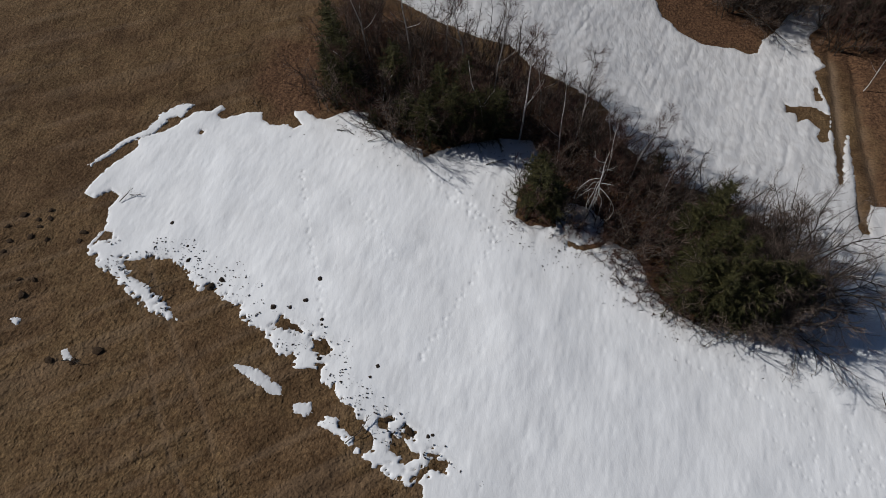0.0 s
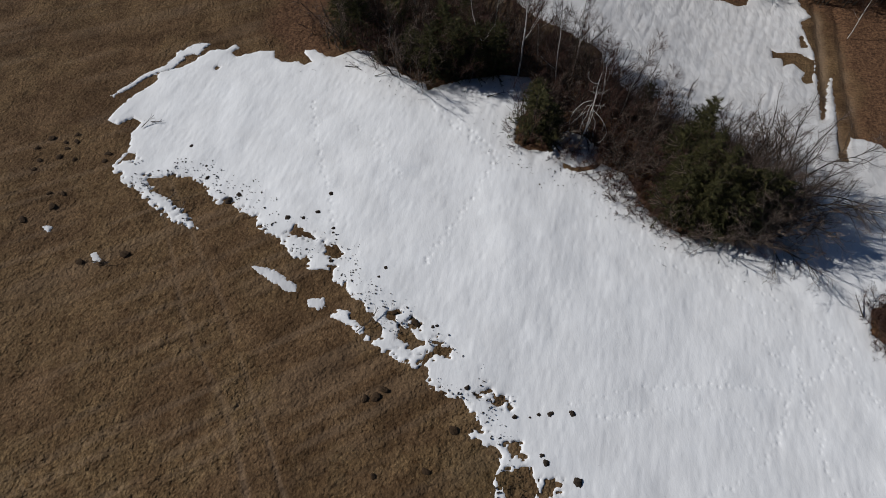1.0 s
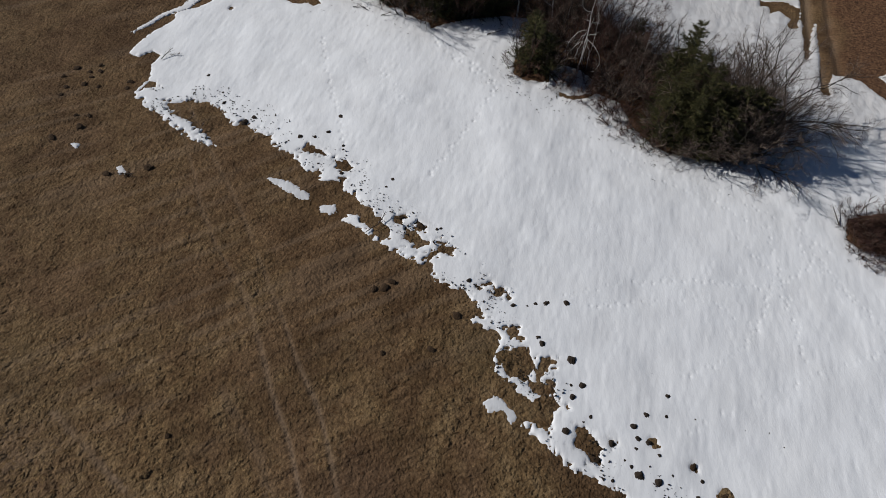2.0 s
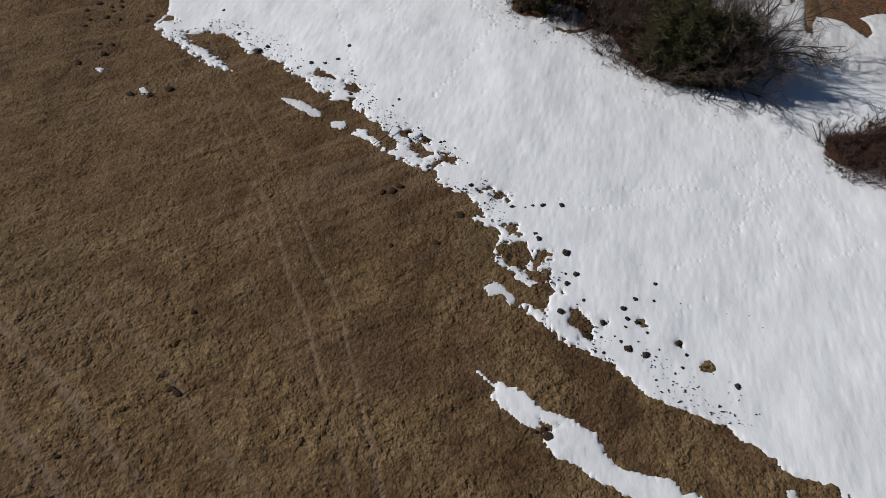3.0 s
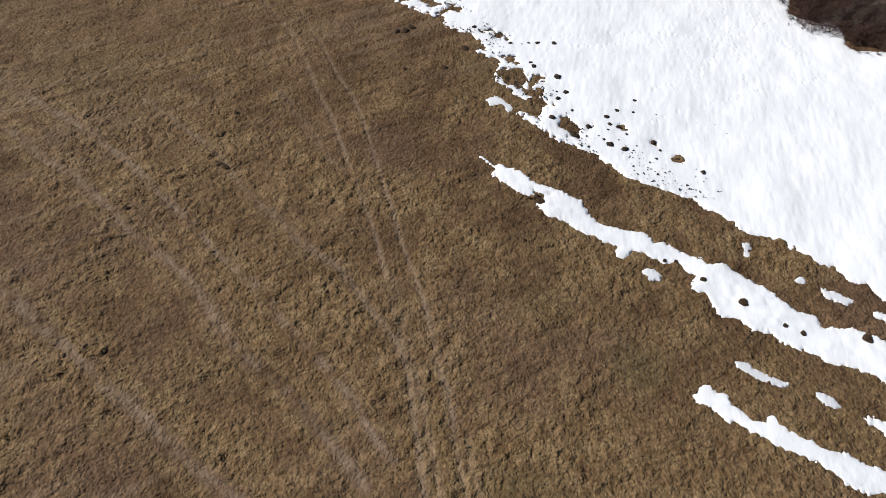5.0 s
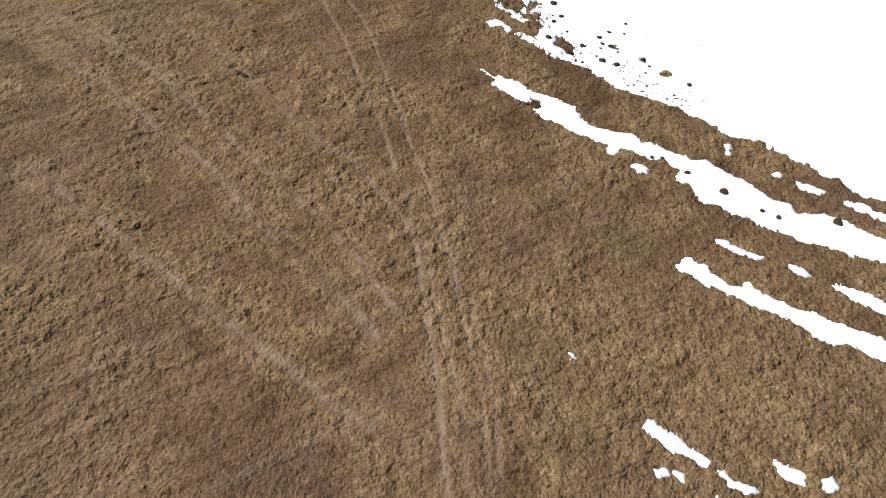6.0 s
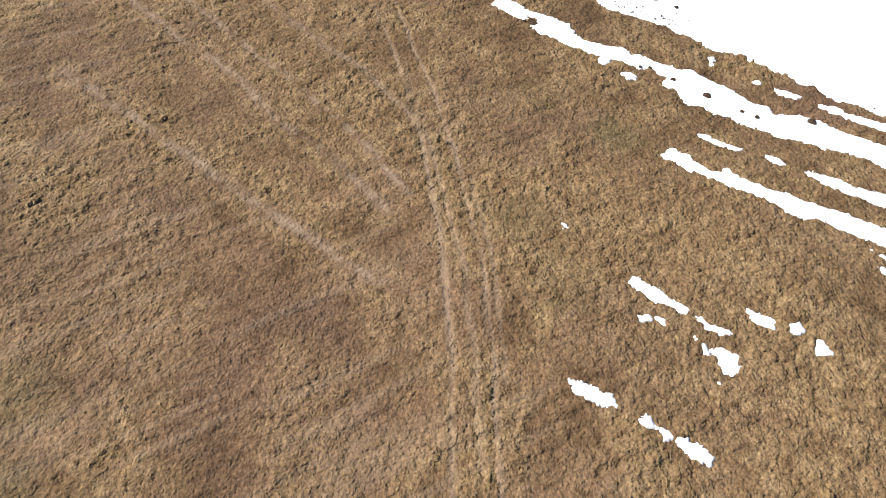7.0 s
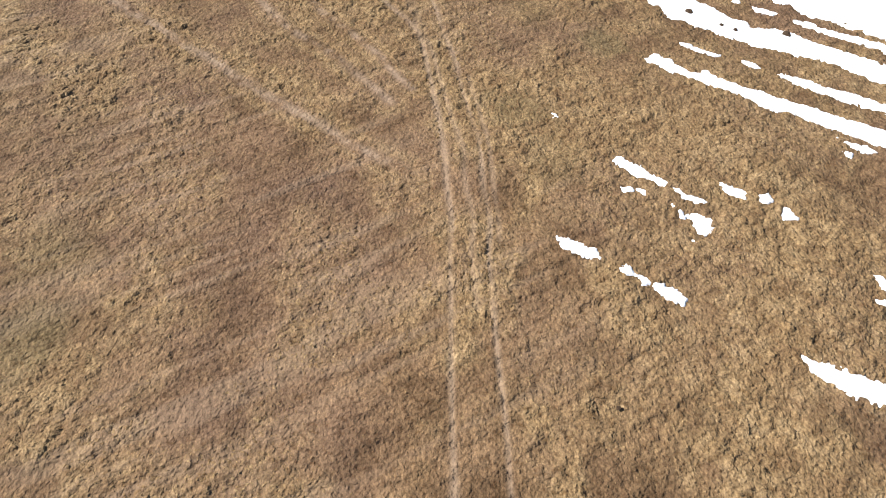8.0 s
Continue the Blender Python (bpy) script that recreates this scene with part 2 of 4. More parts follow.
s1top = [(0.73, -9.65), (1.04, -9.75), (1.57, -10.30), (2.02, -10.26), (3.12, -10.75), (3.45, -11.26), (4.05, -11.46), (4.86, -11.88), (5.78, -12.40), (5.93, -13.03), (6.33, -13.51), (7.23, -13.83), (7.67, -14.02), (8.49, -14.08), (8.85, -14.61), (9.34, -14.54), (10.02, -15.10), (10.86, -15.48), (11.14, -15.72), (11.94, -15.76), (12.46, -16.30), (13.04, -16.61), (13.52, -16.87), (13.99, -17.52), (14.52, -18.02), (15.37, -18.33), (15.35, -18.84), (16.66, -18.89), (17.61, -19.25), (18.18, -19.82), (19.04, -20.17), (22.18, -21.91)]
s1bot = [(21.25, -23.63), (18.40, -21.57), (17.00, -21.34), (16.60, -21.05), (15.73, -20.62), (15.00, -20.45), (14.36, -20.04), (13.53, -19.78), (13.06, -19.15), (12.27, -19.11), (11.76, -18.57), (10.88, -18.33), (10.59, -17.31), (9.95, -17.09), (10.25, -16.43), (9.83, -15.84), (9.16, -15.73), (8.51, -15.56), (7.82, -15.03), (7.38, -15.46), (6.92, -15.46), (6.98, -14.90), (6.27, -14.59), (5.40, -14.14), (4.66, -13.53), (3.97, -13.30), (3.50, -12.77), (3.59, -12.31), (4.23, -12.07), (3.79, -12.06), (3.43, -11.73), (3.51, -12.19), (2.89, -12.10), (2.07, -11.60), (1.48, -11.08), (1.45, -10.68), (1.63, -10.46), (1.15, -9.97)]
s9 = [(8.70, -21.97), (8.98, -21.82), (9.39, -21.37), (9.70, -21.42), (9.86, -21.80), (10.28, -21.82), (10.45, -22.36), (10.94, -22.82), (11.40, -22.89), (11.60, -22.67), (11.89, -22.66), (12.08, -23.07), (12.58, -23.41), (13.49, -23.93), (14.27, -24.09), (14.62, -24.43), (15.36, -24.67), (16.72, -25.27), (19.62, -26.62), (18.95, -27.86), (16.27, -26.27), (15.40, -25.71), (13.88, -25.45), (13.35, -24.98), (12.82, -24.49), (11.98, -24.14), (10.95, -23.61), (9.93, -22.95), (9.56, -22.49), (8.99, -22.33)]
MOUNDS = [
    (-14.93, 14.97, 0.22), (-6.38, 11.45, 0.23), (-6.97, 10.19, 0.23), (-7.69, 9.8, 0.17), (-8.54, 9.8, 0.23), (-6.02, 9.14, 0.17), (-13.73, 13.48, 0.15), (-11.47, 11.41, 0.26),
    (-11.97, 11, 0.35), (-3.11, 6.66, 0.19), (-3.42, 6.12, 0.16), (-0.48, 3.47, 0.15), (-13.51, 12.58, 0.21), (-5.99, 8.86, 0.11), (-5.91, 7.07, 0.16), (-0.66, 3.4, 0.16),
    # The pair at y 6.94 and 6.89 stands in for a dark strip in the grass.
    (-1.5, 3.6, 0.42), (-2.54, 4.12, 0.26), (-22.43, 9.47, 0.4), (-21.26, 10.38, 0.29), (-18.65, 6.94, 0.36), (-17.52, 6.89, 0.34), (-2.82, 0.3, 0.35), (-3.68, -0.12, 0.3),
    (-16.55, 7.43, 0.4), (-11.69, -7.13, 0.23), (-11.78, -10.64, 0.29), (-3.1, -3.4, 0.25), (-15.41, -13.34, 0.2), (0.29, -1.5, 0.36), (-3.16, -0.04, 0.42), (-0.89, -3.22, 0.34),
    # The mound at (4.57, -39.75) stands in for a burrow hole.
    (-13.17, -22.73, 0.14), (-11.49, -10.81, 0.35), (3.7, -12.5, 0.3), (4.57, -39.75, 0.17), (5.6, -0.72, 0.27), (4.07, -2.53, 0.18), (4.2, -2.87, 0.26), (5.49, -3.64, 0.31),
    (5.84, -4.82, 0.25), (5.32, -5.34, 0.23), (5.33, -4.8, 0.13), (9.63, -5.26, 0.21), (9.38, -6.16, 0.13), (8.5, -6.09, 0.23), (7.85, -6.6, 0.25), (6.48, -2.94, 0.08),
    (5.98, -7.96, 0.31), (4.85, -6.83, 0.24), (6.76, -7.31, 0.22), (7.95, -7.1, 0.2), (8.37, -7.27, 0.22), (8.75, -7.8, 0.12), (7.72, -8.64, 0.31), (8.47, -8.9, 0.29),
    (7.44, -8.28, 0.17), (7.79, -7.54, 0.15), (10.11, -8.26, 0.3), (10.36, -8.83, 0.12), (10.02, -9.45, 0.15), (11.18, -9.42, 0.33), (12.29, -10.29, 0.25), (12.79, -6.73, 0.08),
    (13.83, -6.82, 0.08), (10.65, -6.27, 0.1), (9.13, -4.18, 0.08), (2.98, -0.9, 0.22), (3.68, -0.92, 0.11), (4.09, -0.8, 0.16), (4.59, -0.77, 0.22), (4.7, -0.72, 0.16),
    (5.68, -6.43, 0.12), (6.02, -6.2, 0.15), (7.22, -8.02, 0.1), (14.32, -7.42, 0.08), (6.57, -8.81, 0.12), (9.14, -8.61, 0.1), (0.9, 0.4, 0.19),
    (12.16, -17.76, 0.3), (17.11, -19.39, 0.33), (10.66, -16.61, 0.22), (9.14, -15.61, 0.15), (9.68, -15.65, 0.15), (13.7, -18.82, 0.15), (14.39, -19.17, 0.19), (3.55, -12.2, 0.2), (3.2, -12.3, 0.16), (2.76, -14.7, 0.15),
]
BARE.append([(21.3, 3.6), (21.6, 3.0), (22.2, 2.8), (22.9, 2.5), (23.7, 2.6), (24.2, 2.1), (24.1, 1.2), (23.8, 0.3), (24.3, -0.2), (26.2, -0.3), (27.5, 0.4), (29.0, 4.6), (28.2, 5.8), (25.6, 5.7), (24.2, 5.4), (22.8, 5.2), (21.9, 4.9)])


def drawn_out(outline, dx, dy):
    """An outline whose eastern end runs on into a ragged point."""
    k = max(range(len(outline)), key=lambda i: outline[i][0])
    before, after = outline[k - 1], outline[(k + 1) % len(outline)]
    a, b = (outline[k], after) if after[0] > before[0] else (before, outline[k])
    tail = [(a[0] + dx * f + 0.15 * math.sin(9 * f), a[1] + dy * f) for f in (0.35, 0.7)] + [(a[0] + dx, a[1] + dy)]
    tail += [(b[0] + dx * f - 0.12 * math.sin(11 * f), b[1] + dy * f * 0.9) for f in (0.6, 0.3)]
    at = outline.index(a) + 1
    return outline[:at] + tail + outline[at:]


FIELD_EAST = [(36.0, -26.6), (41.0, -27.2), (45.5, -24.0), (47.0, -14.0), (45.0, -2.0), (40.0, 5.0)]
MOUNDS += [(-23.12, 15.4, 0.34), (-22.23, 15.11, 0.26), (-21.79, 15.78, 0.26), (-21.64, 15.21, 0.34), (-23.63, 14.58, 0.26), (-23.13, 13.63, 0.26), (-22.19, 13.93, 0.34), (-22.0, 14.64, 0.26), (-21.32, 13.81, 0.26), (-19.56, 14.33, 0.34), (-19.58, 13.75, 0.26), (-23.16, 12.96, 0.26), (-21.29, 10.45, 0.34), (-21.77, 11.3, 0.26), (-21.04, 11.32, 0.26)]
SNOWFIELD = west_end + south_edge + south_edge_mid + south_edge_east + FIELD_EAST + east_edge + far_edge + thicket_edge + north_edge
SHADED = [[(6.5, 16.5), (7.5, 16.9), (8.6, 16.6), (9.2, 15.7), (8.9, 14.3), (7.5, 14.0), (6.5, 14.6)]]
LONG_PATCHES = SHADED + [drawn_out(s1top + s1bot, 6.0, -3.6), drawn_out(s9, 4.2, -2.4)]
PATCHES = [drawn_out(p, 2.6, -1.4) if max(p)[0] - min(p)[0] > 4.5 and max(p)[0] > 15 else p for p in PATCHES]

THICKET = [(-7.6, 24.0), (-10.2, 27.5), (-8.5, 34.0), (-4.5, 34.5), (-1.5, 32.0), (2.0, 29.5), (5.0, 28.0), (8.0, 26.0),
           (10.0, 23.5), (12.0, 20.0), (15.0, 18.0), (18.5, 16.0), (20.0, 13.2), (18.0, 10.8), (15.8, 9.2), (12.4, 9.6),
           (10.8, 11.6), (9.4, 14.4), (6.8, 15.0), (4.4, 15.6), (4.8, 18.0), (6.0, 20.2), (5.0, 22.0), (1.2, 21.2), (-1.2, 20.6), (-4.4, 22.8)]
BANK = [(17.8, 38.5), (18.6, 36.0), (20.4, 34.6), (24.0, 33.6), (26.0, 35.5), (29.0, 38.0), (34.0, 40.0), (34.0, 60.0), (16.0, 60.0)]
BRACKEN = [(-7.6, 23.6), (-10.6, 23.6), (-12.6, 26.0), (-11.5, 30.0), (-9.0, 31.0)]
BRAMBLE = [(20.9, 3.6), (21.4, 2.9), (22.6, 2.4), (24.2, 2.4), (24.0, 0.2), (26.5, -0.6), (29.0, 1.0), (29.0, 5.8), (25.6, 5.9), (23.6, 5.6), (21.8, 5.1)]
SLOPE_EAST = [(31.4, 31.0), (29.4, 34.5), (33.0, 38.5), (60.0, 40.0), (60.0, 14.0), (27.6, 15.0), (28.6, 19.5), (30.4, 26.0)]

# Wheel ruts, pale worn strips of an older crossing track, and patches of other growth (x, y, radius, strength).
RUTS = [
    [(-17.0, 14.0), (-14.1, 7.2), (-13.1, 4.6), (-11.7, 2.3), (-10.0, -0.2), (-9.0, -2.1), (-7.9, -4.9), (-6.7, -7.5), (-5.9, -9.6), (-5.3, -11.2), (-4.4, -13.6), (-3.8, -15.5), (-2.9, -18.5), (-2.1, -22.0), (-1.4, -26.2), (-1.1, -29.6), (-0.95, -33.0), (-0.95, -38.5), (-0.9, -43.0), (-0.9, -60.0)],
    [(-15.6, 12.4), (-12.6, 7.2), (-10.8, 4.2), (-9.4, 1.5), (-8.1, -1.0), (-7.1, -3.3), (-5.7, -6.0), (-4.9, -8.0), (-4.1, -10.3), (-3.4, -12.8), (-2.8, -14.9), (-2.2, -16.5), (-1.6, -18.2), (-1.2, -20.3), (-0.5, -23.3), (0.1, -26.6), (0.45, -29.6), (0.55, -32.5), (0.65, -37.0), (0.8, -40.5), (0.9, -60.0)],
    [(-3.1, -16.8), (-2.5, -18.9), (-1.7, -22.1), (-0.9, -25.9), (-0.4, -28.6), (-0.15, -32.0), (0.05, -36.0)],
    [(0.0, -23.6), (0.5, -26.2), (0.85, -29.4), (0.95, -33.0)],
]
STRIPS = [
    ([(-28.0, -2.5), (-23.0, -6.0), (-20.2, -7.5), (-18.0, -9.2), (-15.7, -11.1), (-13.4, -13.1), (-11.4, -15.2), (-9.3, -17.0), (-8.0, -18.5), (-6.0, -20.5), (-4.5, -22.3), (-3.0, -24.4)], 0.22, 0.95),
    ([(-24.0, -7.5), (-18.4, -11.5), (-14.7, -14.6), (-11.2, -17.8), (-8.2, -20.9), (-5.9, -23.2), (-3.9, -25.4)], 0.23, 0.90),
    ([(-16.5, -6.2), (-12.9, -9.2), (-10.1, -12.1), (-7.6, -14.6), (-5.3, -16.7), (-3.1, -19.5), (-1.8, -22.0)], 0.20, 0.70),
    ([(-20.0, -17.2), (-16.4, -19.8), (-13.1, -22.4), (-10.4, -24.2), (-7.9, -26.0), (-5.2, -27.8), (-3.0, -29.3)], 0.26, 0.95),
    ([(-9.8, -5.2), (-8.2, -7.4), (-6.6, -9.8), (-4.4, -12.4)], 0.22, 0.35),
]
ROSY = [(1.7, -20.8, 3.0, 0.7), (5.5, -20.4, 2.0, 0.8), (0.1, -17.6, 2.2, 0.6), (-4.2, -24.4, 2.0, 0.5), (-19.0, -17.4, 4.0, 0.6), (-11.9, -19.5, 3.0, 0.4), (-8.7, -25.7, 1.4, 0.7), (-7.0, -33.0, 6.0, 0.75), (-14.0, -30.0, 6.0, 0.7), (-8.0, -40.0, 6.0, 0.7), (-2.5, -30.5, 3.0, 0.6), (-4.5, -9.5, 2.5, 0.35), (-15.0, -14.5, 3.0, 0.5), (-14.5, -24.5, 3.0, 0.8), (-10.0, -28.5, 3.0, 0.6), (2.5, -36.5, 2.5, 0.5)]
SEDGE = [(7.1, -20.9, 1.3, 0.9), (2.0, -25.7, 1.6, 0.7), (3.3, -18.2, 1.5, 0.35), (-15.8, -37.1, 1.8, 0.8), (-16.4, -33.8, 1.6, 0.6), (-19.5, -4.3, 3.0, 0.4), (1.2, -3.4, 1.6, 0.5), (3.6, -29.0, 1.8, 0.4)]
GOLDEN = [(-16.8, -20.9, 2.6, 0.7), (-7.7, -25.9, 2.0, 0.5), (9.0, -28.0, 7.0, 0.8), (12.0, -35.0, 7.0, 0.9), (4.0, -24.0, 3.5, 0.5), (-9.0, -16.0, 3.0, 0.5), (-5.5, -19.0, 3.5, 0.6), (5.0, -38.0, 5.0, 0.5), (-2.0, -20.5, 3.0, 0.7), (4.5, -22.5, 3.0, 0.7), (-6.5, -15.0, 3.0, 0.6), (-12.0, -13.5, 2.5, 0.6), (-17.5, -8.0, 2.5, 0.5), (0.5, -24.5, 3.0, 0.7)]


# ---- materials ----
def material(name):
    m = bpy.data.materials.new(name)
    m.use_nodes = True
    return m, m.node_tree.nodes, m.node_tree.links, m.node_tree.nodes["Principled BSDF"]


def noise_node(nodes, links, scale, detail=4.0, rough=0.55, stretch=None, turn=0.0):
    place = nodes.new("ShaderNodeTexCoord")
    n = nodes.new("ShaderNodeTexNoise")
    n.inputs["Scale"].default_value, n.inputs["Detail"].default_value, n.inputs["Roughness"].default_value = scale, detail, rough
    out = place.outputs["Object"]
    if stretch:
        mp = nodes.new("ShaderNodeMapping")
        mp.inputs["Scale"].default_value = stretch
        mp.inputs["Rotation"].default_value = (0, 0, radians(turn))
        links.new(out, mp.inputs["Vector"])
        out = mp.outputs["Vector"]
    links.new(out, n.inputs["Vector"])
    return n.outputs["Fac"]


def ramp(nodes, links, fac, *stops):
    r = nodes.new("ShaderNodeValToRGB")
    while len(r.color_ramp.elements) < len(stops):
        r.color_ramp.elements.new(0.5)
    for e, (at, colour) in zip(r.color_ramp.elements, stops):
        e.position, e.color = at, (*colour, 1)
    links.new(fac, r.inputs["Fac"])
    return r.outputs["Color"]


def blend(nodes, links, fac, a, b):
    mx = nodes.new("ShaderNodeMix")
    mx.data_type = "RGBA"
    for v, socket in ((fac, mx.inputs["Factor"]), (a, mx.inputs[6]), (b, mx.inputs[7])):
        if isinstance(v, (float, int)):
            socket.default_value = v
        elif isinstance(v, tuple):
            socket.default_value = (*v, 1)
        else:
            links.new(v, socket)
    return mx.outputs[2]


def relief(nodes, links, bsdf, *layers):
    """Bump from (height socket, strength, distance) layers."""
    last = None
    for fac, strength, distance in layers:
        b = nodes.new("ShaderNodeBump")
        b.inputs["Strength"].default_value, b.inputs["Distance"].default_value = strength, distance
        links.new(fac, b.inputs["Height"])
        if last:
            links.new(last, b.inputs["Normal"])
        last = b.outputs["Normal"]
    links.new(last, bsdf.inputs["Normal"])


def attribute(nodes, name):
    a = nodes.new("ShaderNodeAttribute")
    a.attribute_name = name
    return a.outputs["Fac"]


def times(nodes, links, a, b):
    mx = nodes.new("ShaderNodeMix")
    mx.data_type, mx.blend_type = "RGBA", "MULTIPLY"
    mx.inputs["Factor"].default_value = 1.0
    links.new(a, mx.inputs[6]), links.new(b, mx.inputs[7])
    return mx.outputs[2]


def make_meadow():
    """Matted dead grass: short rosy-grey sward, golden tussocks, pale worn lines and leaf litter."""
    m, n, l, p = material("dead_grass")
    sward = ramp(n, l, noise_node(n, l, 0.5, 5, 0.6), (0.34, (0.074, 0.044, 0.023)), (0.5, (0.108, 0.066, 0.036)), (0.66, (0.146, 0.092, 0.052)))
    tuft = ramp(n, l, noise_node(n, l, 1.1, 5, 0.6), (0.34, (0.126, 0.079, 0.041)), (0.5, (0.160, 0.106, 0.055)), (0.66, (0.206, 0.142, 0.078)))
    base = blend(n, l, attribute(n, "rough"), sward, tuft)
    base = blend(n, l, attribute(n, "rosy"), base, (0.118, 0.073, 0.052))
    base = blend(n, l, attribute(n, "sedge"), base, (0.116, 0.090, 0.044))
    fine = noise_node(n, l, 13.0, 5, 0.75, (1.0, 0.55, 1.0), 20)
    straw = ramp(n, l, fine, (0.34, (0.65, 0.60, 0.53)), (0.5, (0.97, 0.96, 0.94)), (0.66, (1.50, 1.48, 1.42)))
    base = times(n, l, base, straw)
    hollow = ramp(n, l, noise_node(n, l, 3.1, 4, 0.62, (1.0, 1.5, 1.0), 27), (0.32, (0.66, 0.60, 0.52)), (0.48, (0.94, 0.94, 0.93)), (0.68, (1.15, 1.13, 1.07)))
    base = times(n, l, base, hollow)
    worn = blend(n, l, attribute(n, "worn"), base, (0.225, 0.160, 0.108))
    litter = ramp(n, l, noise_node(n, l, 5.0, 5, 0.7), (0.35, (0.042, 0.023, 0.014)), (0.5, (0.106, 0.056, 0.031)), (0.68, (0.190, 0.106, 0.058)))
    both = blend(n, l, attribute(n, "litter"), worn, litter)
    l.new(both, p.inputs["Base Color"])
    p.inputs["Roughness"].default_value, p.inputs["Specular IOR Level"].default_value = 0.95, 0.1
    place = n.new("ShaderNodeTexCoord").outputs["Object"]
    shift = n.new("ShaderNodeTexNoise")
    shift.inputs["Scale"].default_value, shift.inputs["Detail"].default_value = 4.0, 3.0
    l.new(place, shift.inputs["Vector"])
    bent = n.new("ShaderNodeVectorMath")
    bent.operation = "MULTIPLY_ADD"
    bent.inputs[1].default_value = (0.30, 0.30, 0.0)
    l.new(shift.outputs["Color"], bent.inputs[0]), l.new(place, bent.inputs[2])
    puff = n.new("ShaderNodeTexVoronoi")
    puff.feature = "SMOOTH_F1"
    puff.voronoi_dimensions = "2D"
    puff.inputs["Scale"].default_value, puff.inputs["Smoothness"].default_value = 6.0, 0.55
    l.new(bent.outputs[0], puff.inputs["Vector"])
    pile = ramp(n, l, puff.outputs["Distance"], (0.05, (1, 1, 1)), (0.62, (0, 0, 0)))
    some = ramp(n, l, attribute(n, "rough"), (0.0, (0.76, 0.76, 0.76)), (1.0, (0.84, 0.84, 0.84)))
    relief(n, l, p, (times(n, l, pile, some), 1.0, 0.022), (times(n, l, noise_node(n, l, 4.8, 2, 0.5, (1.0, 1.35, 1.0), 27), some), 1.0, 0.095), (noise_node(n, l, 10.0, 2, 0.5), 1.0, 0.030), (fine, 0.5, 0.005))
    return m


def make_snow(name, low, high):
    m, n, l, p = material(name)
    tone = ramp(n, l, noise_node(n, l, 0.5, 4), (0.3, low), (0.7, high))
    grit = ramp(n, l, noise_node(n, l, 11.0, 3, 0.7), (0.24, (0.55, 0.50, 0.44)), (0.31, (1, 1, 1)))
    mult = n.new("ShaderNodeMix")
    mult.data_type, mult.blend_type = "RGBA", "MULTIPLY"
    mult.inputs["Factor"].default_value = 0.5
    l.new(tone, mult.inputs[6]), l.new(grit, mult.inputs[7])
    # Grey blend: real dirt, plus shade painted into the far snow's colour.
    greyed = blend(n, l, attribute(n, "dirt_shade"), mult.outputs[2], (0.50, 0.475, 0.455))
    l.new(greyed, p.inputs["Base Color"])
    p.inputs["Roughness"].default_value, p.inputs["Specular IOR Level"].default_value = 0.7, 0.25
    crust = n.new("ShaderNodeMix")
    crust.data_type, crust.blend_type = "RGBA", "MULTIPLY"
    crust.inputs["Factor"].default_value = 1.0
    l.new(noise_node(n, l, 3.0, 5, 0.62, (1.0, 0.36, 1.0), -26), crust.inputs[6]), l.new(attribute(n, "dirt_shade"), crust.inputs[7])
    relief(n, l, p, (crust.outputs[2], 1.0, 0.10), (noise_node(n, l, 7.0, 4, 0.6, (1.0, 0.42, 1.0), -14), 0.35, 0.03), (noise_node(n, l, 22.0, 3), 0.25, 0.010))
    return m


def make_plain(name, dark, mid, light, scale, rough=0.9, bump=0.6, depth=0.02, stretch=None):
    m, n, l, p = material(name)
    f = noise_node(n, l, scale, 5, 0.6, stretch)
    c = ramp(n, l, f, (0.3, dark), (0.5, mid), (0.72, light))
    l.new(c, p.inputs["Base Color"])
    p.inputs["Roughness"].default_value, p.inputs["Specular IOR Level"].default_value = rough, 0.2
    relief(n, l, p, (f, bump, depth))
    return m


def make_random(name, *stops, rough=0.9, island=False):
    m, n, l, p = material(name)
    g = n.new("ShaderNodeNewGeometry").outputs["Random Per Island"] if island else n.new("ShaderNodeObjectInfo").outputs["Random"]
    l.new(ramp(n, l, g, *stops), p.inputs["Base Color"])
    p.inputs["Roughness"].default_value, p.inputs["Specular IOR Level"].default_value = rough, 0.15
    return m


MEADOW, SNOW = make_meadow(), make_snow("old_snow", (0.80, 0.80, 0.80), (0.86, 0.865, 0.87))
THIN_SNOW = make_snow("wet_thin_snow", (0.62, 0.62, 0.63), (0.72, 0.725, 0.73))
SOIL = make_plain("fresh_soil", (0.022, 0.016, 0.012), (0.044, 0.032, 0.024), (0.085, 0.063, 0.045), 14.0, 1.0, 0.9, 0.03)
OLD_SOIL = make_plain("weathered_soil", (0.028, 0.017, 0.010), (0.052, 0.032, 0.018), (0.100, 0.064, 0.036), 10.0, 1.0, 0.9, 0.03)
BIRCH_BARK = make_plain("birch_bark", (0.12, 0.10, 0.085), (0.55, 0.52, 0.48), (0.72, 0.69, 0.65), 6.0, 0.8, 0.4, 0.01, (1, 1, 3))
DARK_BARK = make_plain("dark_bark", (0.022, 0.017, 0.013), (0.048, 0.038, 0.029), (0.09, 0.073, 0.055), 9.0, 0.95, 0.6, 0.01)
TWIGS = make_random("twigs", (0.0, (0.047, 0.034, 0.029)), (0.6, (0.125, 0.089, 0.071)), (1.0, (0.30, 0.23, 0.185)), island=True)
RED_TWIGS = make_random("red_twigs", (0.0, (0.044, 0.023, 0.019)), (0.6, (0.091, 0.046, 0.036)), (1.0, (0.175, 0.105, 0.080)), island=True)
